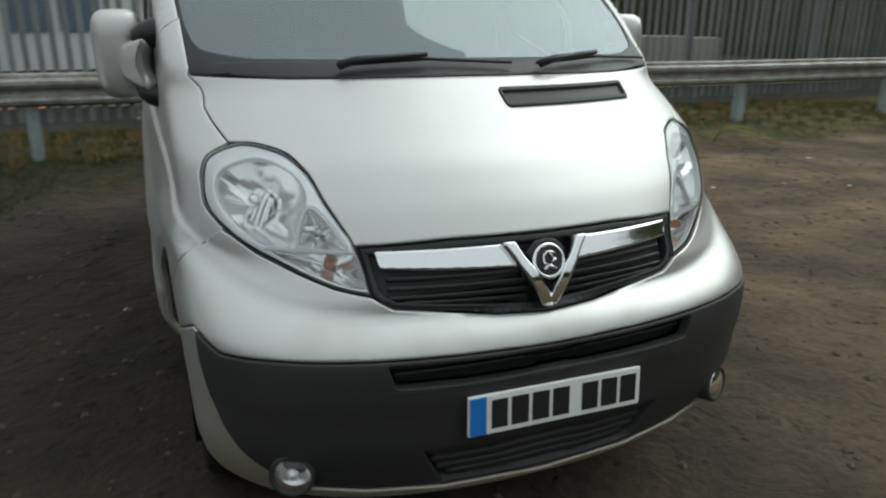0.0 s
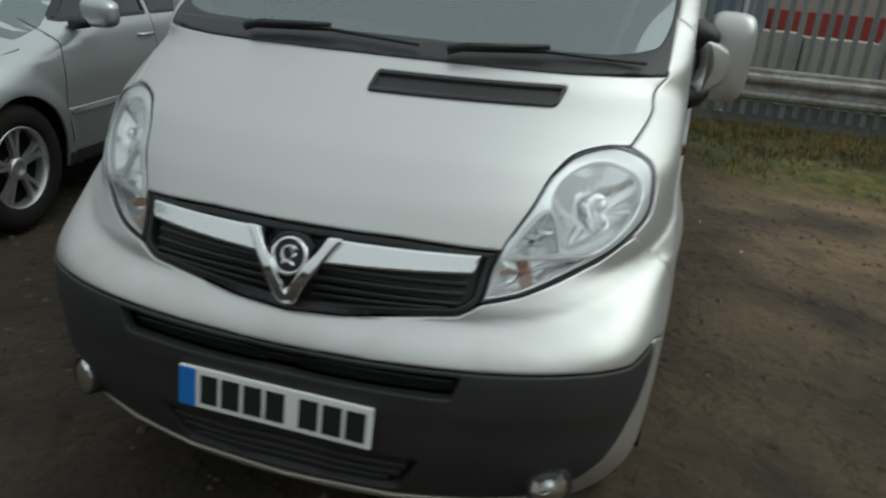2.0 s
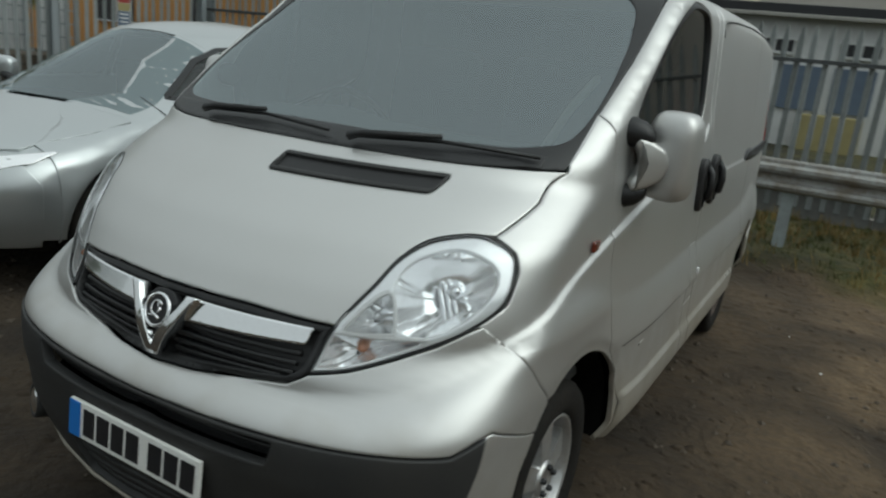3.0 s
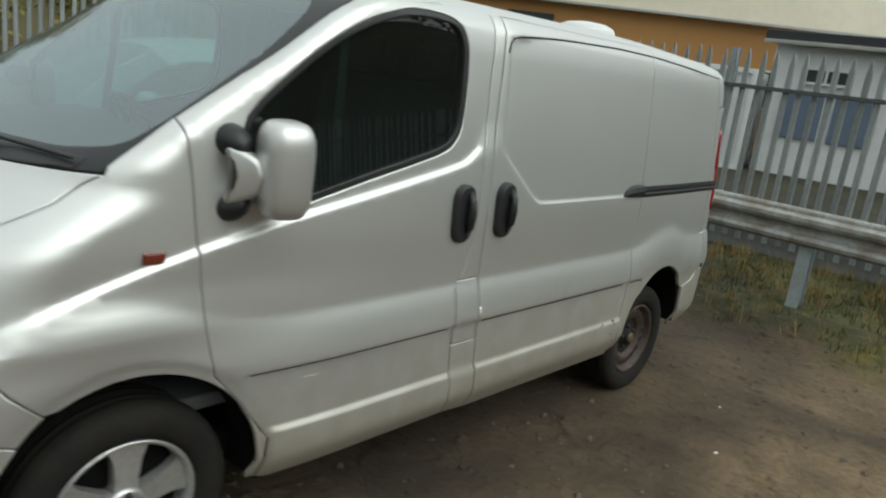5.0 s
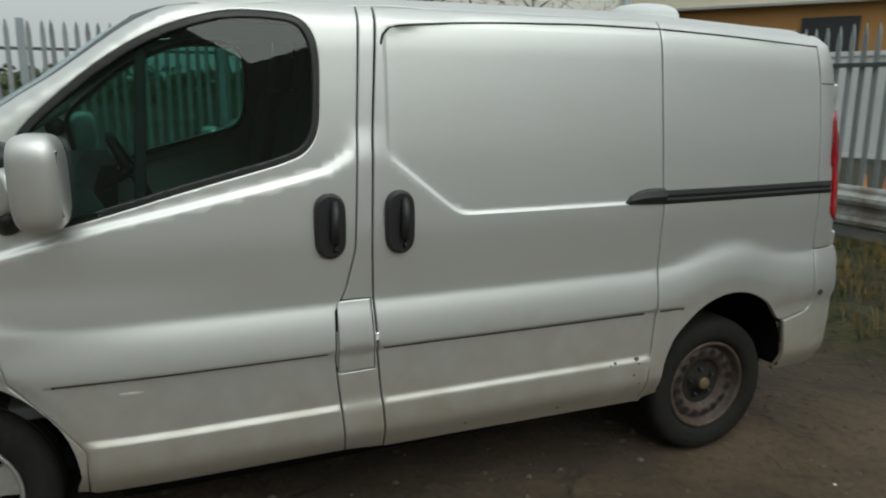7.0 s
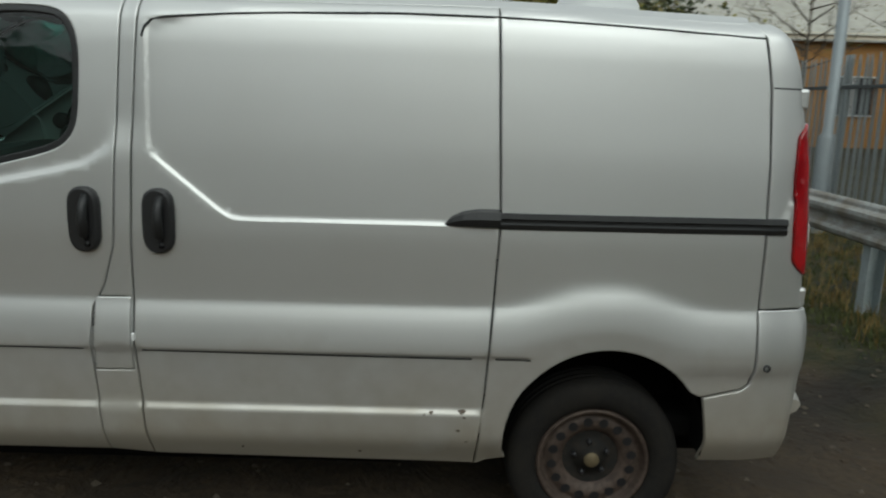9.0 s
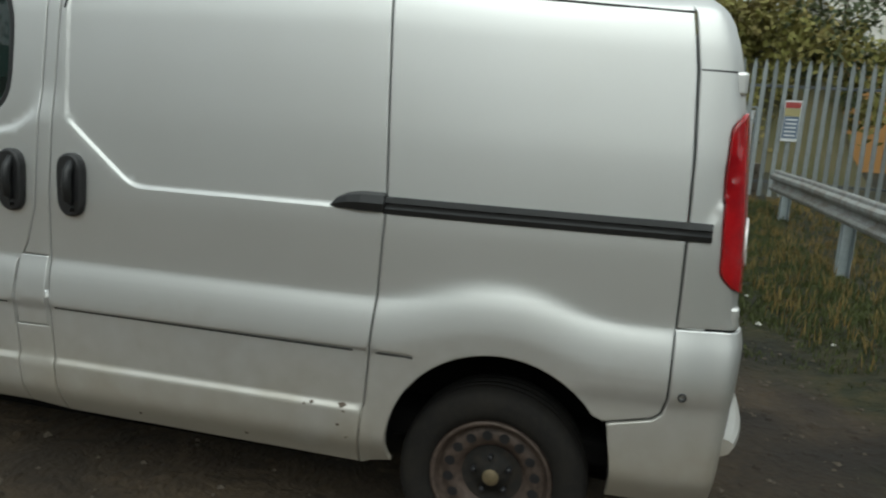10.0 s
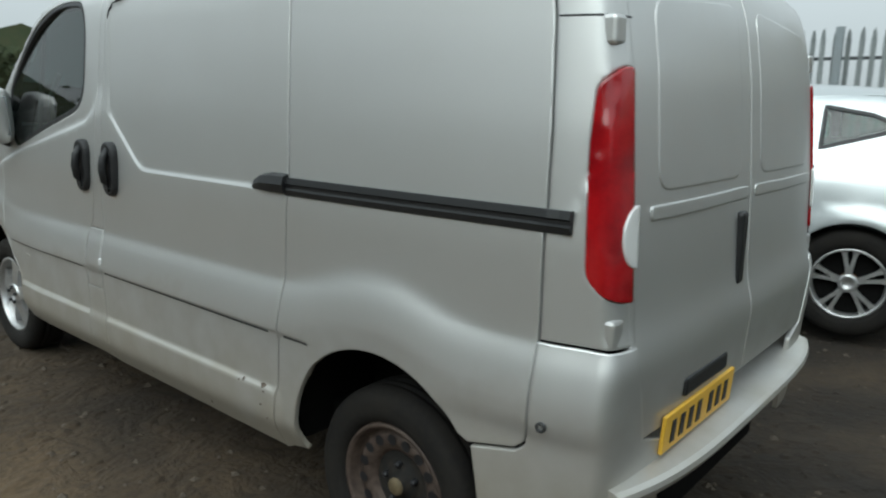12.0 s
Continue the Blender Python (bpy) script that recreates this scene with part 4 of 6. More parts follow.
for s in (1, -1):
    side_of = (lambda me: mirrored(me)) if s < 0 else (lambda me: me)
    under(VAN, "rear_pillar", side_of(pill_mesh), SILVER)
    TAIL_LAMP = under(VAN, "tail_lamp", side_of(lamp_mesh), RED_LENS, "tall red tail lamp with a white reversing light")
    part("reversing_light", side_of(rev_mesh), WHITE_LENS, TAIL_LAMP)
    under(VAN, "pillar_seam", side_of(seam), BLACK_TRIM)
    for x, y, z in ((.800, 4.572, 1.612), (.832, 4.630, .905)):
        under(VAN, "door_hinge", side_of(box((.055, .07, .07), (x, y, z), .010)), SILVER, "silver rear door hinge")
    side_bump = patch(from_side(*eased([(4.479, .862), (4.479, .64), (4.466, .587), (4.438, .564), (4.30, .534), (4.318, .42)])) + tail( (.895, 4.33, .262), (.88, 4.52, .262), (.60, 4.70, .262), (.60, 4.72, .56), (.74, 4.72, .60), (.797, 4.705, .862)), on_tail, step=.022, fine=.016, out=.004)
    BUMP = under(VAN, "bumper_corner", side_of(side_bump), SILVER, "silver rear bumper corner")
    hole = on_side(np.array([(4.520, .655)]))[0]
    part("sensor", side_of(moved(lathe([(.014, -.01), (.014, .006), (.009, .008), (.008, -.004), (0, -.004)], 18), pose(hole[0] + .004, 4.520, .655))), GREY_PLASTIC, BUMP, "small round parking sensor")
    leaf = [(.005, .600), (.797, .600), (.79, 1.49), (.752, 1.80), (.60, 1.845), (.005, 1.858)]
    REAR_DOOR = under(VAN, "rear_door", side_of(patch(leaf, on_back, step=.05, fine=.025, gap=.003)), SILVER, "plain unglazed silver rear door")
    part("pressed_panel", side_of(patch(rounded([(.09, 1.235), (.66, 1.235), (.645, 1.70), (.09, 1.74)], .06), on_back, step=.05, gap=0, out=.003, skirt=.008)), SILVER, REAR_DOOR)
    part("waist_ledge", side_of(patch(rounded([(.04, 1.165), (.70, 1.165), (.70, 1.20), (.04, 1.20)], .012), on_back, step=.03, gap=0, out=.006, skirt=.010)), SILVER, REAR_DOOR)
handle = under(VAN, "rear_handle", box((.055, .03, .23), (.085, 4.684, 1.015), .012), BLACK_TRIM, "tall black rear door handle")
step_bar = sweep([(0, .41), (.12, .432), (.166, .456), (.180, .480), (.176, .494), (.162, .502), (0, .538)], [(lambda a, b, x=x: (x, 4.60 + a - .085 * (abs(x) / .87) ** 4, b)) for x in np.linspace(-.845, .845, 41)])
under(VAN, "rear_step", step_bar, SILVER, "pale silver rear bumper step")
under(VAN, "plate_lamp", box((.32, .05, .055), (.34, 4.690, .682), .010), BLACK_TRIM, "black number plate lamp")
number_plate(PLATE_YELLOW, pose(.36, 4.704, .580, 4, 0, 180), False)

# -- door furniture --
def handle_mesh(y, z):
    x = float(half_width(y, z))
    grip = sweep([(.056 * math.cos(t) * (1 if abs(math.cos(t)) < .99 else 1), .115 * np.sign(math.sin(t)) * abs(math.sin(t)) ** .45) for t in np.linspace(0, 2 * math.pi, 28, endpoint=False)], [(lambda a, b, o=o, s=s: (x + o, y + a * s, z + b * (1 - (1 - s) * .4))) for o, s in ((-.01, 1), (.012, 1), (.020, .93), (.024, .80))])
    bar = tube([(x + .018, y + .014, z - .085), (x + .040, y + .012, z - .05), (x + .046, y + .010, z), (x + .040, y + .012, z + .05), (x + .018, y + .014, z + .085)], [.014, .016, .017, .016, .014], 10)
    return grip, bar


for y, owner in ((2.095, "front"), (2.352, "slide")):
    grip, bar = handle_mesh(y, 1.142)
    HANDLE = under(VAN, "door_handle", grip, GRILLE_BLACK, "tall oval black door handle")
    part("grip_bar", bar, BLACK_TRIM, HANDLE)
track = sweep([(-.01, -.026), (.012, -.028), (.016, -.010), (.010, -.004), (.010, .004), (.016, .010), (.012, .030), (-.01, .028)], [(lambda a, b, y=y: (float(half_width(y, 1.17)) + a * (1 if y < 4.485 else 1.25), y, 1.170 + b - .004 * (y - 3.5))) for y in np.linspace(3.53, 4.552, 34)])
TRACK = under(VAN, "door_track", track, BLACK_TRIM, "black sliding door track")
cover = sweep([(.0, -.030), (.022, -.028), (.030, 0), (.022, .026), (.0, .034)], [(lambda a, b, y=y, s=s, d=d: (float(half_width(y, 1.175)) + a * s, y, 1.176 + d + b * s)) for y, s, d in ((3.340, .12, -.024), (3.365, .55, -.012), (3.405, .85, -.003), (3.455, 1, 0), (3.535, 1, 0))])
part("track_cover", cover, BLACK_TRIM, TRACK, "tapered black cover at the track's end")
marker_x = float(half_width(.895, 1.078))
under(VAN, "side_marker", moved(box((.018, .066, .036), (0, 0, 0), .0088, 5), pose(marker_x + .002, .897, 1.077, -4, 0, 6)), MARKER, "small dark orange side marker")
script = under(VAN, "sill_script", box((.003, .075, .012), (float(half_width(1.42, .64)), 1.42, .632), .001), GRIME, "small dull lettering bar")
for y in (2.248,):
    under(VAN, "door_catch", moved(box((.012, .014, .03), (0, 0, 0), .004), pose(float(half_width(y, .73)) + .003, y + .004, .73)), HOUSING)

# -- mirrors --
def mirror_shell(w, d, h, p=3.2, n=26, rings=18):
    verts, faces = [], []
    for i in range(rings + 1):
        b = -math.pi / 2 + math.pi * i / rings
        cz, sz = np.sign(math.cos(b)) * abs(math.cos(b)) ** (2 / p), np.sign(math.sin(b)) * abs(math.sin(b)) ** (2 / p)
        for k in range(n):
            a = 2 * math.pi * k / n
            verts.append((w / 2 * cz * np.sign(math.cos(a)) * abs(math.cos(a)) ** .62, d / 2 * cz * np.sign(math.sin(a)) * abs(math.sin(a)) ** .62, h / 2 * sz))
    for i in range(rings):
        faces += [(i * n + k, i * n + (k + 1) % n, (i + 1) * n + (k + 1) % n, (i + 1) * n + k) for k in range(n)]
    return mesh_of(verts, faces)


for s in (1, -1):
    side_of = (lambda me: mirrored(me)) if s < 0 else (lambda me: me)
    MIRROR = under(VAN, "door_mirror", side_of(moved(mirror_shell(.162, .150, .285, 4.0), pose(.988, 1.225, 1.336, 0, 2, -10))), SILVER, "large silver door mirror on two black arms")
    fork = rounded([(0, .055), (.004, .082), (.045, .074), (.10, .050), (.122, 0), (.10, -.052), (.05, -.078), (.006, -.092), (0, -.060), (.020, -.032), (.030, 0), (.020, .030)], .014, 4)
    part("bracket", side_of(slab(fork, .062, pose(.893, 1.098, 1.314, 0, 0, 38), .016)), SILVER, MIRROR, "forked silver bracket")
    for z0, z1, r in ((1.405, 1.385, .043), (1.206, 1.228, .038)):
        arm = tube([(.832, 1.108, z0), (.848, 1.110, z0), (.878, 1.115, z0), (.905, 1.122, (z0 * 2 + z1) / 3), (.93, 1.135, z1), (.94, 1.142, z1)], [r * .9, r * 1.12, r * 1.1, r, r * .8, r * .5], 16)
        part("arm", side_of(arm), BLACK_TRIM, MIRROR, "black plastic mirror arm")
    face = moved(box((.105, .006, .195), (0, .058, 0), .002), pose(.988, 1.233, 1.336, 0, 2, -10))
    part("mirror_glass", side_of(face), CHROME, MIRROR)

# -- wipers --
for x0, x1, z0 in ((.74, .22, 1.302), (.13, -.41, 1.304)):
    a = on_front(np.array([(x0, z0 + .012), ((x0 + x1) / 2, z0 + .024), (x1, z0 + .010)]))
    b = on_front(np.array([(x0 - .02, z0 + .008), (x0 - .30, z0 + .018)]))
    WIPER = under(VAN, "wiper", tube([Vector(p) + Vector((0, -.012, .016)) for p in a], .006, 6), BLACK_TRIM, "black windscreen wiper")
    part("wiper_arm", tube([Vector(p) + Vector((0, -.02, .03)) for p in (a[2] + (0, -.01, -.015), a[2] + (.05, -.01, 0), a[1])], [.014, .012, .008], 6), BLACK_TRIM, WIPER)
under(VAN, "scuttle", patch(both([(0, 1.2975), (.25, 1.2965), (.55, 1.2935), (.745, 1.30), (.745, 1.33), (.55, 1.335), (0, 1.338)]), on_front, step=.03, gap=0, out=.002, skirt=.02), BLACK_TRIM, "black scuttle below the windscreen")

# -- wheels --
def tyre_mesh():
    prof = [(.215, -.075), (.225, -.098), (.25, -.108), (.285, -.110), (.312, -.102), (.326, -.085), (.332, -.06)]
    prof += [(.333, -.045), (.327, -.043), (.327, -.037), (.333, -.035), (.334, -.012), (.328, -.010), (.328, -.004), (.334, -.002)]
    prof += [(r, -x) for r, x in prof[::-1]]
    return lathe(prof, 56)


def steel_rim():
    got = [lathe([(.218, .080), (.214, .092), (.205, .094), (.196, .084), (.190, .060), (.182, .050), (.168, .062), (.150, .066), (.128, .058), (.110, .044), (.106, .030)], 48), lathe([(.218, .08), (.20, 0), (.20, -.09), (.21, -.1)], 40)]
    return joined(got)


HUB_FACE = lathe([(.110, .040), (.085, .036), (.062, .040), (.060, .048), (.036, .052), (.034, .066), (.028, .070), (0, .070)], 40)


def alloy_rim():
    got = [lathe([(.218, .080), (.219, .092), (.210, .096), (.203, .088), (.197, .050), (.190, -.05), (.195, -.09)], 48)]
    for k in range(5):
        a = 2 * math.pi * k / 5 + math.pi / 2
        shape = [(.03, -.034), (.09, -.036), (.15, -.044), (.19, -.062), (.205, -.085), (.208, 0), (.205, .085), (.19, .062), (.15, .044), (.09, .036), (.03, .034)]
        spoke = sweep([(r * math.cos(a) - t * math.sin(a), r * math.sin(a) + t * math.cos(a)) for r, t in shape], [(lambda u, v, x=x, f=f: (x + .022 * (1 - (math.hypot(u, v) / .205)) * f, u * (1 - .012 * f), v * (1 - .012 * f))) for x, f in ((.038, 0), (.062, 0), (.068, 1))])
        got.append(spoke)
    got.append(lathe([(.064, .05), (.062, .088), (.052, .094), (.036, .094), (.034, .088), (0, .090)], 32))
    return joined(got)


def split_rim():
    """Five pairs of slim spokes in a deep dish."""
    got = [lathe([(.218, .080), (.219, .092), (.210, .096), (.203, .088), (.199, .050), (.192, -.05), (.195, -.09)], 48)]
    for k in range(5):
        for side in (-1, 1):
            a = 2 * math.pi * k / 5 + .35 + side * .07
            shape = [(.03, -.014), (.10, -.011), (.17, -.012), (.206, -.020), (.206, .020), (.17, .012), (.10, .011), (.03, .014)]
            got.append(sweep([(r * math.cos(a + side * .10 * r / .2) - t * math.sin(a), r * math.sin(a + side * .10 * r / .2) + t * math.cos(a)) for r, t in shape], [(lambda u, v, x=x, f=f: (x, u * (1 - .012 * f), v * (1 - .012 * f))) for x, f in ((.040, 0), (.064, 0), (.070, 1))]))
    got.append(lathe([(.058, .05), (.056, .074), (.046, .080), (.030, .080), (.028, .076), (0, .078)], 32))
    return joined(got)


TYRE, STEEL, CAST, SPLIT = tyre_mesh(), steel_rim(), alloy_rim(), split_rim()
# black disc added behind the spokes to darken the gaps between them
spoke_gap_disc = lathe([(.196, .024), (0, .024)], 40)
hub_disc = lathe([(.15, .0), (.15, .012), (.06, .014), (.06, .03), (0, .03)], 32)
DOT = lathe([(.0185, .0), (.0, .0)], 16)
CAP = lathe([(.030, .0), (.029, .010), (.022, .014), (0, .015)], 24)
NUT = lathe([(.0105, .0), (.0105, .018), (.006, .022), (0, .022)], 6)
for y, z, alloy in ((.85, .300, True), (3.932, .232, False)):
    for s in (1, -1):
        m = pose(.765 * s, y, z, 0, 0, 0 if s > 0 else 180)
        W = thing("wheel", (.765 * s, y, z), "", "")
        for key in ("label", "category"):
            if key in W:
                del W[key]
        W.parent = VAN
        W.matrix_parent_inverse = Matrix.Translation(-VAN.location)
        W["label"] = "alloy wheel with five silver spokes" if alloy else "dark rusty steel wheel"
        turn = pose(0, 0, 0, -4 if alloy else 8, 0, 0 if s > 0 else 180)
        part("tyre", TYRE, RUBBER, W, "", turn)
        part("rim", CAST if alloy else STEEL, ALLOY if alloy else STEEL_RIM, W, "", turn)
        part("brake_disc", hub_disc, DISC, W, "", turn)
        if alloy:
            part("spoke_gap_disc", spoke_gap_disc, UNDER, W, "", turn)
        if not alloy:
            part("hub_face", HUB_FACE, HUB_BLACK, W, "", turn)
            part("centre_cap", CAP, CAP_BRASS, W, "dull brass-coloured centre cap", turn @ pose(.066, 0, 0))
            for k in range(16):
                t = 2 * math.pi * k / 16
                part("rim_hole", DOT, INK, W, "", turn @ pose(.0672, .154 * math.cos(t), .154 * math.sin(t), 0, 4, 0))
        for k in range(5):
            t = 2 * math.pi * k / 5 + .3
            part("wheel_nut", NUT, ZINC if not alloy else INK, W, "", turn @ pose(.040 if not alloy else .088, (.066 if not alloy else .045) * math.cos(t), (.066 if not alloy else .045) * math.sin(t)))
        arc = [(.395 * math.cos(t), .395 * math.sin(t)) for t in np.radians(np.arange(-8, 189, 7))]
        liner = mesh_of([(x, a, b) for x in (-.25, .10) for a, b in arc], [(i, i + 1, len(arc) + i + 1, len(arc) + i) for i in range(len(arc) - 1)])
        back = mesh_of([(-.25, 0, 0)] + [(-.25, a, b) for a, b in arc], [(0, i + 1, i + 2) for i in range(len(arc) - 1)])
        liner = joined([liner, back])
        under(VAN, "arch_liner", moved(liner, pose(.80 * s, y, .345, 0, 0, 0 if s > 0 else 180)), UNDER, "black wheel arch liner")
for size, at in (((1.5, 4.2, .10), (0, 2.35, .34)), ((1.05, 4.5, .25), (0, 2.35, .42)), ((1.80, 2.1, .16), (0, 2.37, .34)), ((1.5, 1.9, .12), (0, 2.3, .21)), ((1.1, 1.0, .12), (0, 4.1, .20))):
    under(VAN, "underbody_panel", box(size, at, .02), UNDER, "black underside")

# -- the cab --
under(VAN, "cab_floor", box((1.6, 1.5, .05), (0, 1.55, .55), .01), DASH)
under(VAN, "bulkhead", box((1.66, .05, 1.32), (0, 2.36, 1.20), .02), SEAT, "dark panel behind the seats")
under(VAN, "headlining", box((1.30, .62, .03), (0, 2.05, 1.86), .01), LINER)
dash = sweep([(.0, 0), (.46, .02), (.52, -.06), (.50, -.30), (.40, -.45), (0, -.45)], [(lambda a, b, x=x: (x, .80 + .20 * (abs(x) / .8) ** 2 + a * (1 - .25 * (abs(x) / .8) ** 2), 1.275 + b + (.035 * math.exp(-((x + .36) / .2) ** 2) if a > .3 and b > -.1 else 0))) for x in np.linspace(-.80, .80, 25)])
under(VAN, "dashboard", dash, DASH, "dark grey dashboard")
for x in (-.46, .20, .60):
    SEATOB = under(VAN, "seat", box((.46, .50, .16), (x, 1.82, .93), .05, 3), SEAT, "dark grey cloth seat")
    part("backrest", moved(box((.46, .14, .66), (0, 0, 0), .05, 3), pose(x, 2.12, 1.27, -12, 0, 0)), SEAT, SEATOB)
    part("headrest", moved(box((.26, .10, .18), (0, 0, 0), .04, 3), pose(x, 2.20, 1.68, -10, 0, 0)), SEAT, SEATOB)
wheel_m = pose(-.44, 1.46, 1.22, -62, 0, 0)
STEER = under(VAN, "steering_wheel", moved(joined([tube([(.19 * math.cos(t), .19 * math.sin(t), 0) for t in np.linspace(0, 2 * math.pi, 33)], .015, 8), tube([(-.18, 0, -.01), (0, 0, -.03), (.18, 0, -.01)], .018, 6), tube([(0, -.18, -.01), (0, 0, -.03)], .018, 6), tube([(0, 0, -.02), (0, 0, -.25)], .03, 8)]), wheel_m), BLACK_TRIM, "black steering wheel")
under(VAN, "grab_handle", tube([(.62, 1.02, 1.30), (.66, 1.12, 1.44), (.68, 1.30, 1.55)], .014, 8), LINER, "pale grab handle")


# ---- the parked estate car ----
van_half_width = half_width
S_HALF = curve([(.15, .80), (.3, .885), (.45, .905), (.65, .92), (.82, .912), (.98, .885), (1.06, .865), (1.12, .835), (1.3, .75), (1.48, .665), (1.56, .62), (1.61, .52), (1.645, .30), (1.66, 0), (1.7, -.6)], .014)
S_NOSE = curve([(.1, .2), (.25, .08), (.45, .0), (.62, .0), (.72, .04), (.80, .12), (.88, .30), (.96, .62), (1.02, .95), (1.06, 1.10), (1.12, 1.22), (1.3, 1.55), (1.45, 1.85), (1.54, 2.06), (1.60, 2.28), (1.645, 2.6), (1.66, 2.9), (1.7, 4.0)], .014)
S_TAIL = curve([(.1, 4.30), (.3, 4.40), (.5, 4.50), (.62, 4.53), (.80, 4.52), (.86, 4.46), (.95, 4.44), (1.10, 4.43), (1.2, 4.38), (1.28, 4.32), (1.4, 4.21), (1.51, 4.09), (1.58, 3.96), (1.62, 3.78), (1.65, 3.4), (1.66, 3.0)], .014)


def car_half_width(y, z):
    y, z = np.asarray(y, float), np.asarray(z, float)
    w = S_HALF(z) - .012 * ease((z - .93) / .02) * 0 + .010 * ease((.62 - z) / .03) * ease((y - 1.4) / .1) * ease((3.2 - y) / .1)
    for hub in (.93, 3.645):
        w = w + .022 * ease((.50 - np.hypot(y - hub, z - .36)) / .06)
    u = (S_NOSE(z) + .62 - y) / .62
    w = np.where(u > 0, w * np.sqrt(np.clip(1 - np.clip(u, 0, 2) ** 2, 0, 1)) - np.clip(u - 1, 0, 9) * 2, w)
    v = (y - S_TAIL(z) + .38) / .38
    return np.where(v > 0, w * np.clip(1 - np.clip(v, 0, 9) ** 2.6, 0, 1) ** (1 / 2.6) - np.clip(v - 1, 0, 9) * 2, w)


half_width = car_half_width
CAR = thing("estate_car", (-3.30, 3.0, 0), "pale silver raised estate car parked beside the van", "car")
CAR_AT = pose(-3.235, .72, -.03, 0, 0, 8.0)


def car(name, me, mat, label="", parent=None, flip=False):
    me = moved(mirrored(me) if flip else me.copy(), CAR_AT)
    return part(name, me, mat, parent, label) if parent else under(CAR, name, me, mat, label)


def car_part(parent, name, me, mat, flip=False, label=""):
    return part(name, moved(mirrored(me) if flip else me.copy(), CAR_AT), mat, parent, label)


def arch_at(hub, r=.395, a0=188, a1=-9):
    return [(hub + r * math.cos(a), .36 + r * math.sin(a)) for a in np.radians(np.arange(a0, a1, -8))]


FRONT_GLASS = [(1.52, 1.11), (2.45, 1.125), (2.45, 1.475), (2.20, 1.45), (1.95, 1.36)]
BACK_GLASS = [(2.52, 1.125), (3.32, 1.135), (3.30, 1.44), (3.0, 1.475), (2.52, 1.478)]
QUARTER_GLASS = [(3.38, 1.22), (3.62, 1.29), (3.86, 1.36), (3.66, 1.44), (3.38, 1.49)]
low = [(.50, .30)] + arch_at(.93)[1:-1] + [(1.33, .27), (3.25, .27)] + arch_at(3.645)[1:-1] + [(4.07, .46), (4.22, .52), (4.24, .98), (4.22, 1.16), (4.12, 1.32), (4.00, 1.46), (3.80, 1.555), (3.40, 1.575), (2.9, 1.575), (2.4, 1.545), (2.10, 1.53), (1.70, 1.34), (1.36, 1.13), (1.05, 1.04), (.70, .94), (.50, .87)]
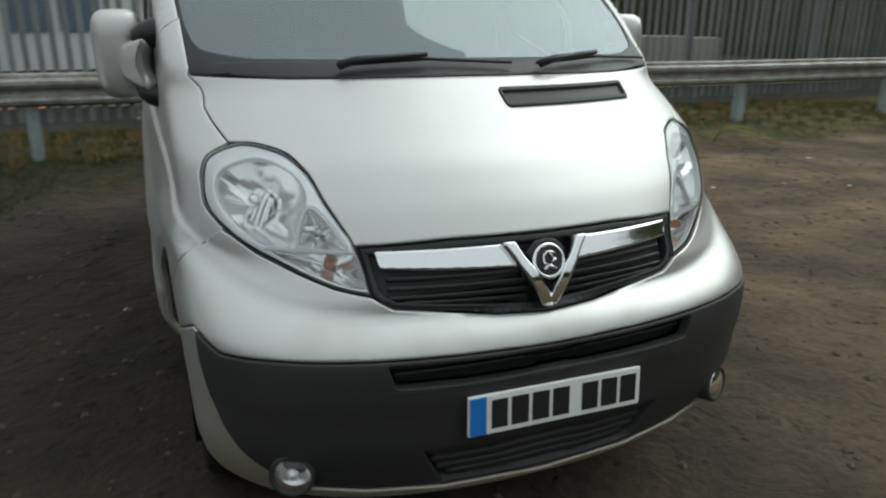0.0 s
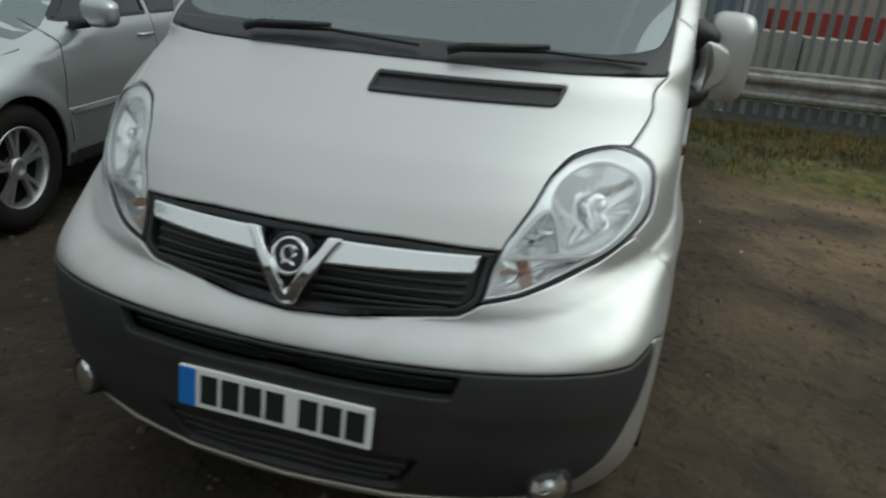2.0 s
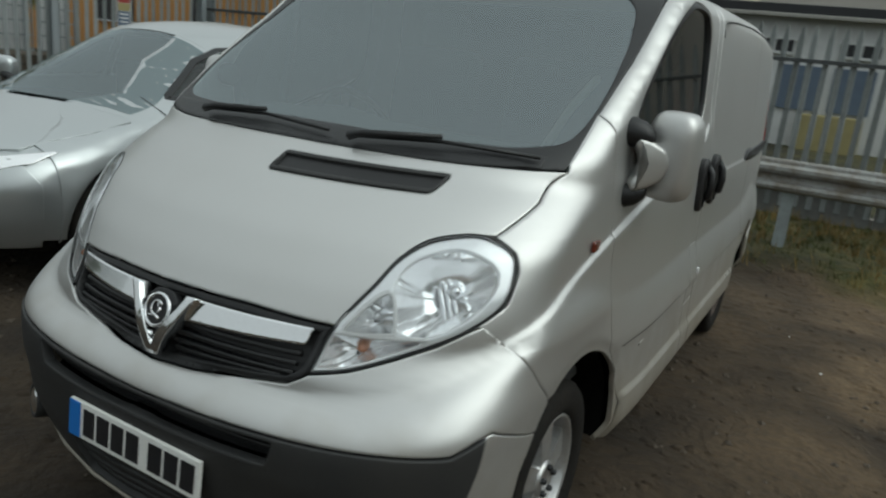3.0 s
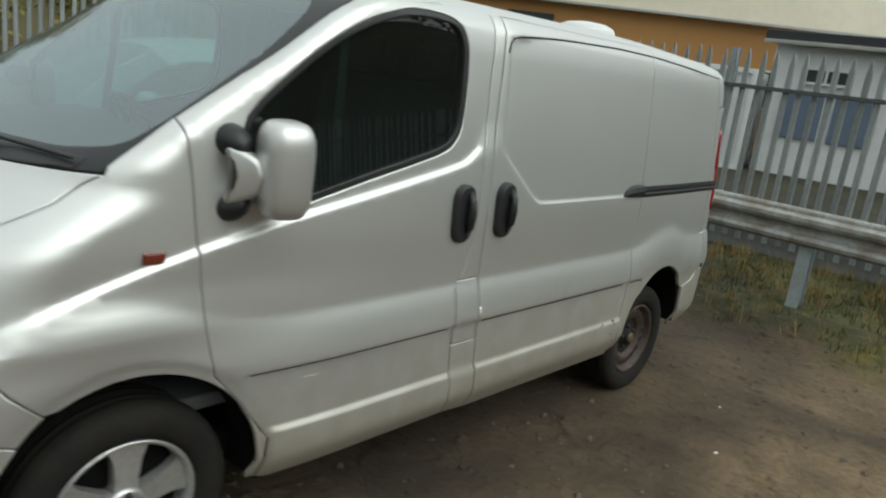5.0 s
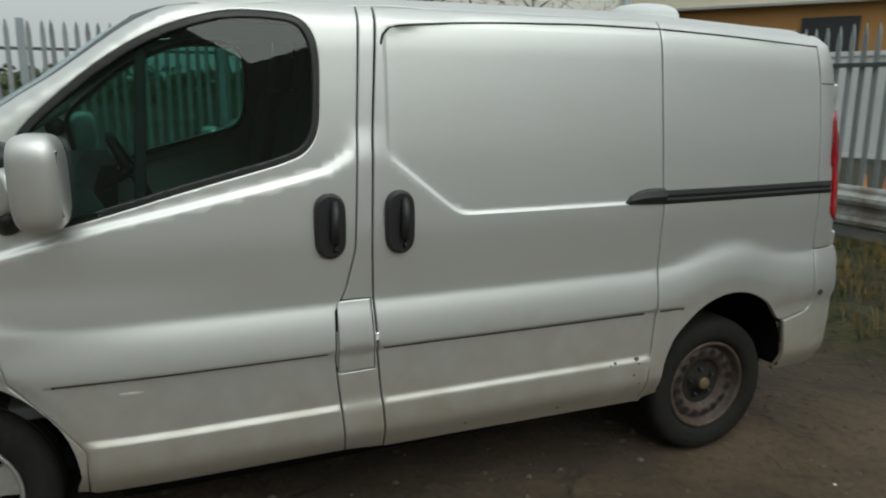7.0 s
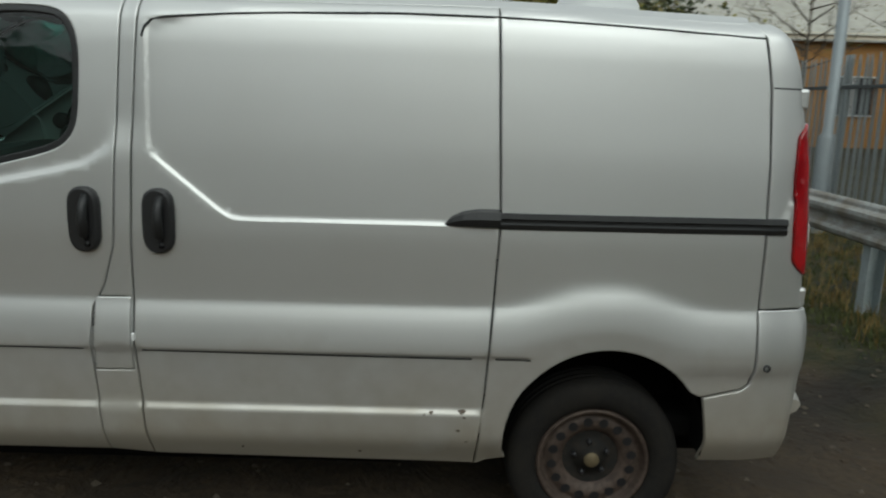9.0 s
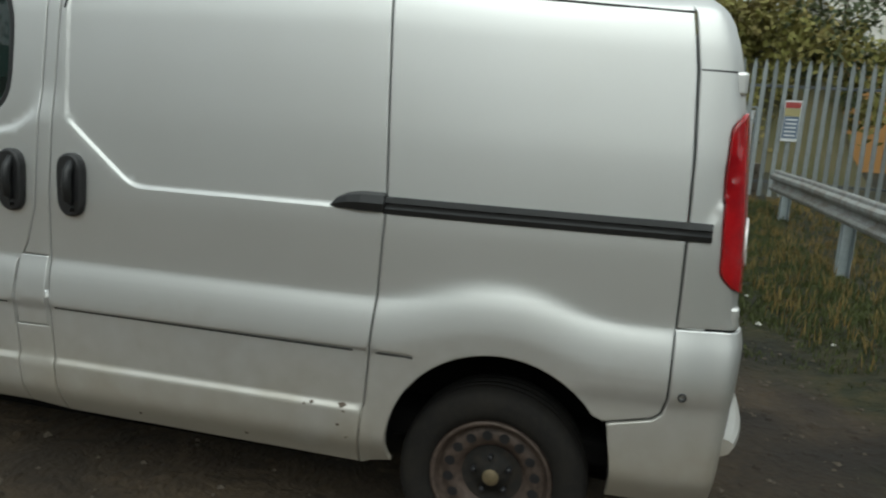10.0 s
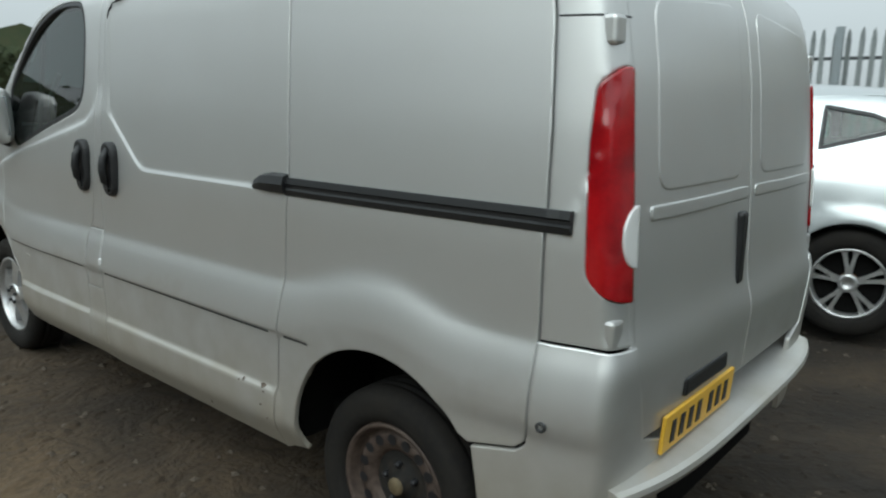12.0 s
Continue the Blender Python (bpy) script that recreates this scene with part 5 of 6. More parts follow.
for flip in (False, True):
    SIDE = car("side_panel", patch(low, on_side, [FRONT_GLASS, BACK_GLASS, QUARTER_GLASS], step=.05, fine=.03), SUV_PAINT, "", None, flip)
    for g in (FRONT_GLASS, BACK_GLASS, QUARTER_GLASS):
        ob = car_part(SIDE, "side_window", patch(inset(spaced(g, .05), -.004), on_side, step=.08, gap=0, out=-.006, skirt=.004), DOOR_GLASS, flip)
        ob.visible_shadow = False
        car_part(SIDE, "window_trim", patch(inset(spaced(g, .03), -.012), on_side, [inset(spaced(g, .03), .012)], step=.02, gap=0, out=.002, skirt=.006), BLACK_TRIM, flip)
    for y0, y1 in ((1.34, 1.40), (2.47, 2.49), (3.38, 3.36)):
        seam_line = [(y0 + .03, .42), (y0, .62), (y1, 1.11), (y1 + .006, 1.11), (y0 + .006, .62), (y0 + .036, .42)]
        car_part(SIDE, "door_seam", patch(seam_line, on_side, step=.03, gap=0, out=.001, skirt=.002), INK, flip)
    car_part(SIDE, "side_moulding", patch(rounded([(1.38, .585), (3.22, .60), (3.22, .635), (1.38, .62)], .01), on_side, step=.04, gap=0, out=.012, skirt=.012), SUV_PAINT, flip)
    car_part(SIDE, "sill", patch([(1.34, .27), (3.24, .27), (3.24, .36), (1.34, .36)], on_side, step=.05, gap=0, out=.006, skirt=.01), GREY_PLASTIC, flip)
    for y in (2.34, 3.20):
        car_part(SIDE, "door_handle", tube([(float(half_width(y - .10, .99)) + .0, y - .10, .99), (float(half_width(y - .08, .99)) + .03, y - .07, .99), (float(half_width(y + .08, .99)) + .03, y + .07, .99), (float(half_width(y + .1, .99)), y + .10, .99)], .011, 8), SUV_PAINT, flip)
    CAR_MIRROR = car("wing_mirror", moved(mirror_shell(.25, .13, .17, 3.2), pose(1.0, 1.62, 1.165, 0, 0, -12)), SUV_PAINT, "rounded silver wing mirror", None, flip)
    car_part(CAR_MIRROR, "arm", tube([(.83, 1.58, 1.08), (.94, 1.60, 1.11)], [.03, .035], 8), BLACK_TRIM, flip)
    car_part(CAR_MIRROR, "mirror_glass", moved(box((.17, .004, .11), (0, 0, 0), .001), pose(1.01, 1.69, 1.165, 0, 0, -12)), CHROME, flip)
    CAR_LAMP = car("headlight", patch(rounded([(.40, .70), (.62, .72), (.80, .78), (.83, .84), (.60, .80), (.42, .77)], .02), on_front, step=.03, gap=0, out=.002, skirt=.02), REFLECTOR, "slanted clear headlight", None, flip)
    car("tail_lamp", patch(rounded(tail((.80, 4.44, 1.06), (.87, 4.22, 1.09), (.83, 4.18, 1.17), (.76, 4.26, 1.26), (.66, 4.44, 1.26), (.64, 4.52, 1.08)), .02), on_tail, step=.03, gap=0, out=.006, skirt=.02), CAR_LENS, "grey clear tail lamp", None, flip)
    car("reflector", patch(rounded(tail((.74, 4.52, .60), (.84, 4.40, .60), (.84, 4.40, .65), (.74, 4.52, .65)), .01), on_tail, step=.03, gap=0, out=.006, skirt=.02), RED_LENS, "small red bumper reflector", None, flip)
car("front_bumper", patch([(-1.02, .28), (1.02, .28), (1.02, .66), (.92, .80), (-.92, .80), (-1.02, .66)], on_nose, step=.05, gap=0), SUV_PAINT)
car("nose_panel", patch([(-1.14, .32), (1.14, .32), (1.14, .84), (.95, .90), (.5, .93), (-.5, .93), (-.95, .90), (-1.14, .84)], on_nose, step=.05, gap=0, out=-.010, skirt=.004), SUV_PAINT)
car("bumper_intake", patch(rounded([(-.5, .34), (.5, .34), (.5, .48), (-.5, .48)], .03), on_nose, step=.05, gap=0, out=.004, skirt=.01), GRILLE_BLACK)
car("grille", patch(rounded([(-.36, .60), (.36, .60), (.30, .73), (-.30, .73)], .02), on_front, step=.04, gap=0, out=.004, skirt=.01), GRILLE_BLACK)
car("bonnet", patch([(-.68, .42), (-.30, .14), (0, .11), (.30, .14), (.68, .42), (.80, .80), (.82, 1.12), (.5, 1.10), (0, 1.06), (-.5, 1.10), (-.82, 1.12), (-.80, .80)], on_top, step=.05), SUV_PAINT)
CAR_SCREEN = car("windscreen", patch([(-.735, 1.42), (-.73, 1.20), (-.4, 1.14), (0, 1.10), (.4, 1.14), (.73, 1.20), (.735, 1.42), (.60, 2.08), (.3, 2.08), (0, 2.07), (-.3, 2.08), (-.60, 2.08)], on_top, step=.06, gap=0), GLASS)
CAR_SCREEN.visible_shadow = False
car("roof", patch([(-.63, 2.12), (-.3, 2.11), (0, 2.10), (.3, 2.11), (.63, 2.12), (.645, 2.6), (.63, 3.2), (.58, 3.88), (0, 3.92), (-.58, 3.88), (-.63, 3.2), (-.645, 2.6)], on_top, step=.06, gap=0), SUV_PAINT)
REARGLASS = car("rear_window", patch([(-.60, 3.92), (0, 3.96), (.60, 3.92), (.64, 4.06), (.66, 4.22), (.62, 4.32), (0, 4.36), (-.62, 4.32), (-.66, 4.22), (-.64, 4.06)], on_top, step=.06, gap=0), GRILLE_BLACK, "dark raked rear window")
car("spoiler", moved(box((1.16, .20, .035), (0, 0, 0), .012), pose(0, 4.00, 1.590, -12)), BLACK_TRIM, "dark roof spoiler")
car("tailgate", patch(tail((-.72, 4.50, .60), (.72, 4.50, .60), (.72, 4.5, 1.00), (.68, 4.40, 1.27), (0, 4.5, 1.27), (-.68, 4.40, 1.27), (-.72, 4.5, 1.0)), on_tail, step=.05, gap=0), SUV_PAINT)
car("rear_bumper", patch(tail((-.93, 4.02, .52), (.93, 4.02, .52), (.91, 4.06, .80), (.88, 4.08, 1.0), (.80, 4.05, 1.29), (.60, 4.20, 1.29), (.66, 4.40, 1.0), (.74, 4.50, .64), (-.74, 4.5, .64), (-.66, 4.40, 1.0), (-.60, 4.20, 1.29), (-.80, 4.05, 1.29), (-.88, 4.08, 1.0), (-.91, 4.06, .80)), on_tail, step=.05, gap=0), SUV_PAINT)
car("tail_backing", patch(tail((-.92, 4.06, .54), (.92, 4.06, .54), (.84, 4.06, 1.22), (.70, 4.10, 1.30), (-.70, 4.10, 1.30), (-.84, 4.06, 1.22)), on_tail, step=.05, gap=0, out=-.012, skirt=.004), SUV_PAINT)
car("bumper_shelf", patch(tail((-.90, 4.25, .755), (.90, 4.25, .755), (.90, 4.25, .80), (-.90, 4.25, .80)), on_tail, step=.03, gap=0, out=.018, skirt=.03), SUV_PAINT)
car("bumper_skirt", patch(tail((-.92, 4.10, .44), (.92, 4.10, .44), (.92, 4.10, .545), (-.92, 4.10, .545)), on_tail, step=.05, gap=0, out=.008, skirt=.02), GREY_PLASTIC)
car("underbody", boxes([((1.5, 3.3, .18), (0, 2.25, .42))]), UNDER)
car("cabin_floor", boxes([((1.5, 2.4, .05), (0, 2.6, .60)), ((1.4, .5, .35), (0, 1.6, .85)), ((1.35, .2, .6), (0, 2.55, .95)), ((1.35, .2, .6), (0, 3.4, .95))]), SEAT, "dark cloth cabin")
for y in (.93, 3.645):
    for s in (1, -1):
        W = thing("wheel", (0, 0, 0), "", "")
        for key in ("label", "category"):
            if key in W:
                del W[key]
        W["label"] = "alloy wheel with five pairs of slim spokes"
        W.parent = CAR
        W.matrix_parent_inverse = Matrix.Translation(-CAR.location)
        W.matrix_basis = CAR_AT @ pose(.80 * s, y, .355, 0, 0, 0 if s > 0 else 180) @ Matrix.Diagonal((1, 1.07, 1.07, 1))
        part("tyre", TYRE, RUBBER, W)
        part("rim", SPLIT, ALLOY, W)
        part("brake_disc", hub_disc, DISC, W)
        part("spoke_gap_disc", spoke_gap_disc, UNDER, W)
        arc = [(.40 * math.cos(t), .40 * math.sin(t)) for t in np.radians(np.arange(-8, 189, 9))]
        car("arch_liner", mesh_of([(s * x, y + a, .36 + b) for x in (.52, .87) for a, b in arc], [(i, i + 1, len(arc) + i + 1, len(arc) + i) for i in range(len(arc) - 1)]), UNDER)
half_width = van_half_width



# ---- the ground ----
def land(x, y):
    """Height of the ground: uneven earth, a low verge before the fence, flat under the wheels."""
    h = .022 * noise.noise((x * .7, y * .7, 3.1)) + .012 * noise.noise((x * 2.3, y * 2.3, 7.7)) + .006 * noise.noise((x * 6, y * 6, 1.2))
    near = min(math.hypot(x - sx * .8, y - sy) for sx in (1, -1) for sy in (.84, 3.93))
    h *= min(1.0, max(0.0, (near - .15) / .5))
    h += .147 * float(ease((y - 5.55) / .75)) - .035 - .064 * float(ease((y - .9) / 2.6)) + .30 * float(ease((-6.6 - x) / 2.2)) * float(ease((9.5 - y) / .6))
    return h * (1 if abs(x) < 60 and abs(y) < 60 else 0)


def steps(near, fine, far):
    got, d = list(np.arange(near[0], near[1] + 1e-6, fine)), fine
    while got[-1] < far:
        d *= 1.35
        got.append(got[-1] + d)
    d = fine
    while got[0] > -far:
        d *= 1.35
        got.insert(0, got[0] - d)
    return got


gx, gy = steps((-6.5, 8.0), .11, 1500), steps((-3.5, 9.0), .11, 1500)
verts = [(x, y, land(x, y)) for y in gy for x in gx]
k = len(gx)
GROUND = new("ground", mesh_of(verts, [(j * k + i, j * k + i + 1, (j + 1) * k + i + 1, (j + 1) * k + i) for j in range(len(gy) - 1) for i in range(k - 1)]))
tagged(GROUND, "bare brown earth with ruts and stones", "ground", kind="structure")


def earth():
    """Bare earth that turns to mossy soil along the verge, with the edge broken by noise."""
    m = DIRT.copy()
    m.name = "earth_and_verge"
    n, l = m.node_tree.nodes, m.node_tree.links
    p = n["Principled BSDF"]
    old = p.inputs["Base Color"].links[0].from_socket
    geo, parts_node, rag = n.new("ShaderNodeNewGeometry"), n.new("ShaderNodeSeparateXYZ"), n.new("ShaderNodeTexNoise")
    rag.inputs["Scale"].default_value, rag.inputs["Detail"].default_value = 1.3, 6
    l.new(geo.outputs["Position"], parts_node.inputs[0]), l.new(geo.outputs["Position"], rag.inputs["Vector"])
    add = n.new("ShaderNodeMath")
    add.operation = "MULTIPLY_ADD"
    add.inputs[1].default_value = 1.6
    shift, lean = n.new("ShaderNodeMapRange"), n.new("ShaderNodeMath")
    shift.inputs["From Min"].default_value, shift.inputs["From Max"].default_value, shift.inputs["To Max"].default_value = -.8, -6.0, 2.1
    l.new(parts_node.outputs["X"], shift.inputs["Value"]), l.new(shift.outputs["Result"], lean.inputs[0]), l.new(parts_node.outputs["Y"], lean.inputs[1])
    l.new(rag.outputs["Fac"], add.inputs[0]), l.new(lean.outputs[0], add.inputs[2])
    rng = n.new("ShaderNodeMapRange")
    rng.inputs["From Min"].default_value, rng.inputs["From Max"].default_value = 6.40, 6.85
    l.new(add.outputs[0], rng.inputs["Value"])
    soil = n.new("ShaderNodeTexNoise")
    soil.inputs["Scale"].default_value, soil.inputs["Detail"].default_value = 9, 5
    l.new(geo.outputs["Position"], soil.inputs["Vector"])
    ramp = n.new("ShaderNodeValToRGB")
    ramp.color_ramp.elements[0].color, ramp.color_ramp.elements[1].color = (.032, .038, .008, 1), (.092, .074, .021, 1)
    ramp.color_ramp.elements[0].position, ramp.color_ramp.elements[1].position = .35, .65
    l.new(soil.outputs["Fac"], ramp.inputs[0])
    mix = n.new("ShaderNodeMix")
    mix.data_type = "RGBA"
    l.new(rng.outputs["Result"], mix.inputs["Factor"]), l.new(old, mix.inputs["A"]), l.new(ramp.outputs[0], mix.inputs["B"])
    broad, level, shade = n.new("ShaderNodeTexNoise"), n.new("ShaderNodeMapRange"), n.new("ShaderNodeHueSaturation")
    broad.inputs["Scale"].default_value, broad.inputs["Detail"].default_value, broad.inputs["Distortion"].default_value = .55, 7, 1.2
    level.inputs["From Min"].default_value, level.inputs["From Max"].default_value = .36, .64
    level.inputs["To Min"].default_value, level.inputs["To Max"].default_value = .55, 1.6
    l.new(geo.outputs["Position"], broad.inputs["Vector"]), l.new(broad.outputs["Fac"], level.inputs["Value"])
    l.new(level.outputs["Result"], shade.inputs["Value"]), l.new(mix.outputs["Result"], shade.inputs["Color"])
    clumps, heave = n.new("ShaderNodeTexNoise"), n.new("ShaderNodeBump")
    clumps.inputs["Scale"].default_value, clumps.inputs["Detail"].default_value, clumps.inputs["Distortion"].default_value = 4.5, 9, .8
    heave.inputs["Strength"].default_value, heave.inputs["Distance"].default_value = .8, .07
    l.new(geo.outputs["Position"], clumps.inputs["Vector"]), l.new(clumps.outputs["Fac"], heave.inputs["Height"])
    l.new(heave.outputs["Normal"], p.inputs["Normal"].links[0].from_node.inputs["Normal"])
    # shade west of and beneath the van put into the colour, lighter eastwards
    shade_noise, lean_x, paler, tone = n.new("ShaderNodeTexNoise"), n.new("ShaderNodeMath"), n.new("ShaderNodeMapRange"), n.new("ShaderNodeHueSaturation")
    shade_noise.inputs["Scale"].default_value, shade_noise.inputs["Detail"].default_value = .8, 5
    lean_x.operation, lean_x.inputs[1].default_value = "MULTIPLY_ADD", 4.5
    paler.inputs["From Min"].default_value, paler.inputs["From Max"].default_value = 1.7, 4.7
    paler.inputs["To Min"].default_value, paler.inputs["To Max"].default_value = .28, 1.08
    l.new(geo.outputs["Position"], shade_noise.inputs["Vector"]), l.new(shade_noise.outputs["Fac"], lean_x.inputs[0]), l.new(parts_node.outputs["X"], lean_x.inputs[2])
    l.new(lean_x.outputs[0], paler.inputs["Value"]), l.new(paler.outputs["Result"], tone.inputs["Value"]), l.new(shade.outputs["Color"], tone.inputs["Color"])
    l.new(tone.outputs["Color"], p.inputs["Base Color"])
    return m


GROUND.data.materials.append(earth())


def clods(count, area, seed):
    """Low crumbs and lumps of trodden earth."""
    rnd_c, verts, faces = random.Random(seed), [], []
    for _ in range(count):
        x, y, r = rnd_c.uniform(area[0], area[1]), rnd_c.uniform(area[2], area[3]), rnd_c.uniform(.010, .035) * rnd_c.uniform(.5, 1.4)
        o, t, z = len(verts), rnd_c.uniform(0, 6.3), land(x, y)
        n = 7
        verts += [(x + r * 1.3 * rnd_c.uniform(.7, 1.2) * math.cos(t + k * 6.283 / n), y + r * rnd_c.uniform(.7, 1.2) * math.sin(t + k * 6.283 / n), z - .004) for k in range(n)]
        verts += [(x + r * .6 * rnd_c.uniform(.7, 1.2) * math.cos(t + k * 6.283 / n), y + r * .5 * math.sin(t + k * 6.283 / n), z + r * rnd_c.uniform(.12, .35)) for k in range(n)]
        faces += [(o + k, o + (k + 1) % n, o + n + (k + 1) % n, o + n + k) for k in range(n)] + [tuple(o + n + k for k in range(n))]
    ob = new("earth_clods", mesh_of(verts, faces))
    # same colour as the ground, its painted shade included
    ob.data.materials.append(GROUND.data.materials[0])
    return tagged(ob, "crumbs of trodden brown earth", "earth", kind="stuff")


clods(5200, (-5.5, 6.8, -2.2, 6.2), 8)
rng_s = random.Random(4)


def pebbles(count, area, size, name, mat, label):
    verts, faces = [], []
    for _ in range(count):
        x, y, r = rng_s.uniform(area[0], area[1]), rng_s.uniform(area[2], area[3]), size * rng_s.uniform(.4, 1.3) ** 2
        z, t, o = land(x, y), rng_s.uniform(0, 6.3), len(verts)
        for dx, dy, dz in ((1, 0, 0), (0, 1, .1), (-1, .2, 0), (.1, -1, 0), (0, 0, .75), (.1, .1, -.6)):
            c, s2 = math.cos(t), math.sin(t)
            q = rng_s.uniform(.75, 1.2) * r
            verts.append((x + q * (dx * c - dy * s2), y + q * (dx * s2 + dy * c), z + q * dz * .8 + r * .15))
        faces += [(o, o + 1, o + 4), (o + 1, o + 2, o + 4), (o + 2, o + 3, o + 4), (o + 3, o, o + 4), (o + 1, o, o + 5), (o + 2, o + 1, o + 5), (o + 3, o + 2, o + 5), (o, o + 3, o + 5)]
    ob = new(name, mesh_of(verts, faces, False))
    ob.data.materials.append(mat)
    return tagged(ob, label, "stones", kind="stuff")


pebbles(2600, (-5, 6.5, -1, 6.4), .016, "pebbles", STONE, "small stones scattered over the bare earth")
pebbles(22, (-5, 6.5, 2.5, 6.6), .022, "pale_rubble", LITTER, "pale bits of rubble and litter on the ground")


def blades(count, area, height, name, mat, label, clump=.5):
    verts, faces = [], []
    while len(faces) < count * 2:
        x, y = rng_s.uniform(area[0], area[1]), rng_s.uniform(area[2], area[3])
        if noise.noise((x * 1.1, y * 1.4, 9.0)) + .9 * (min(y, 6.9) - 6.25 + .3 * max(0, min(5, -1 - x))) < rng_s.uniform(-.35, clump):
            continue
        for _ in range(rng_s.randint(4, 9)):
            px, py = x + rng_s.gauss(0, .035), y + rng_s.gauss(0, .035)
            h, t = height * rng_s.uniform(.35, 1.2), rng_s.uniform(0, 6.3)
            w, lean = .0045, rng_s.uniform(.1, .75) * h
            dx, dy, z, o = math.cos(t), math.sin(t), land(px, py) - .01, len(verts)
            verts += [(px - dy * w, py + dx * w, z), (px + dy * w, py - dx * w, z), (px + dx * lean * .35 - dy * w * .7, py + dy * lean * .35 + dx * w * .7, z + h * .6), (px + dx * lean * .35 + dy * w * .7, py + dy * lean * .35 - dx * w * .7, z + h * .6), (px + dx * lean, py + dy * lean, z + h)]
            faces += [(o, o + 1, o + 3, o + 2), (o + 2, o + 3, o + 4)]
    ob = new(name, mesh_of(verts, faces, False))
    ob.data.materials.append(mat)
    return tagged(ob, label, "grass", kind="stuff")


blades(26000, (-9, 11, 5.4, 8.5), .075, "grass", GRASS, "rough olive grass along the verge")
blades(11000, (-9, 11, 5.7, 8.5), .15, "dry_grass", STRAW, "dry straw-coloured grass stalks along the verge")
blades(32000, (-9, -.6, 4.3, 6.6), .055, "grass", GRASS, "low green grass beside the track", .1)

# ---- crash barrier ----
RAIL_Y = 6.55
BARRIER = thing("crash_barrier", (0, RAIL_Y, .08), "weathered galvanised steel crash barrier along the verge", "barrier")
prof = [(.0, .905), (-.018, .902), (-.03, .885), (-.034, .858), (-.078, .832), (-.082, .800), (-.072, .772), (-.030, .752), (-.026, .730), (-.026, .715), (-.030, .697), (-.072, .676), (-.082, .650), (-.076, .618), (-.036, .600), (-.026, .592), (-.018, .600)]
prof += [(a + .008, b) for a, b in prof[::-1]]
for x0 in np.arange(-8.4, 14.1, 2.82 * 1.5):
    seg = sweep(prof, [(lambda a, b, x=x: (x, RAIL_Y + a, b + .004 * math.sin(x * 1.7))) for x in (x0, x0 + 2.1, x0 + 4.25)])
    under(BARRIER, "beam", seg, ZINC)
for k in range(-3, 6):
    x = .98 + 2.94 * k
    POST = under(BARRIER, "post", moved(joined([box((.105, .007, .86), (0, -.06, 0), .002), box((.007, .12, .86), (-.049, 0, 0), .002), box((.105, .007, .86), (0, .06, 0), .002)]), pose(x, RAIL_Y + .06, .42, 0, 0, 0)), POST_ZINC)
    for z in (.735,):
        for dx in (-.10, .10):
            part("bolt", moved(lathe([(.013, 0), (.013, .006), (.008, .010), (0, .010)], 10), pose(x + dx, RAIL_Y - .028, z, 0, 0, -90)), ZINC, POST)

# ---- palisade fences ----
def pale_mesh(h):
    sec = [(-.034, .006), (-.020, -.006), (-.010, .004), (.010, .004), (.020, -.006), (.034, .006)]
    verts, faces = [], []
    for z, s in ((0, 1), (h - .16, 1), (h - .06, .62), (h, .06)):
        verts += [(a * s, b, z) for a, b in sec] + [(a * s, b + .003, z) for a, b in sec]
    for j in range(3):
        for side in (0, 6):
            faces += [(j * 12 + side + i, j * 12 + side + i + 1, (j + 1) * 12 + side + i + 1, (j + 1) * 12 + side + i) for i in range(5)]
    return mesh_of(verts, faces, False)


PALE_MESH = pale_mesh(2.12)
PALE_MESH.materials.append(PALE)


def palisade(start, along, count, label, turn):
    fence = thing("palisade_fence", start, label, "fence")
    fence.rotation_euler = (0, 0, radians(turn))
    length = count * .155
    for z in (.30, 1.78):
        part("fence_rail", box((length, .040, .045), (length / 2, -.030, z), .004), FENCE_RAIL, fence, "dark steel rail across the pales")
    for k in range(int(length // 2.79) + 1):
        part("fence_post", boxes([((.10, .01, 2.2), (k * 2.79, .05, 1.1)), ((.01, .06, 2.2), (k * 2.79, .08, 1.1)), ((.10, .01, 2.2), (k * 2.79, .11, 1.1))]), POSTM, fence)
    for k in range(count):
        ob = part("pale", PALE_MESH, None, fence)
        ob.matrix_basis = pose(.05 + k * .155, 0, .07 + rng_s.uniform(-.012, .012), rng_s.uniform(-.5, .5), rng_s.uniform(-.6, .6), 0)
    return fence


palisade((-9.2, 8.55, .10), (1, 0), 145, "grey galvanised palisade fence with pointed pales", 0)
palisade((-9.2, 8.4, .36), (0, -1), 84, "grey palisade gate and fence across the track's end", -90)
board = new("gravel_board", boxes([((2.75, .05, .30), (-8 + k * 2.79, 8.60, .19)) for k in range(9)]))
board.data.materials.append(GRAVEL_BOARD)
tagged(board, "grey concrete gravel boards under the fence", "edging", kind="structure")
kerb = new("kerb", boxes([((24, .14, .16), (1.5, 8.72, .08))]))
kerb.data.materials.append(CONCRETE)
tagged(kerb, "low concrete edging under the fence", "kerb", kind="structure")



# ---- the yard beyond ----
yard = new("yard", mesh_of([(-70, 8.8, .03), (70, 8.8, .03), (70, 90, .03), (-70, 90, .03)], [(0, 1, 2, 3)]))
yard.data.materials.append(ASPHALT)
tagged(yard, "grey asphalt yard beyond the fence", "yard", kind="structure")


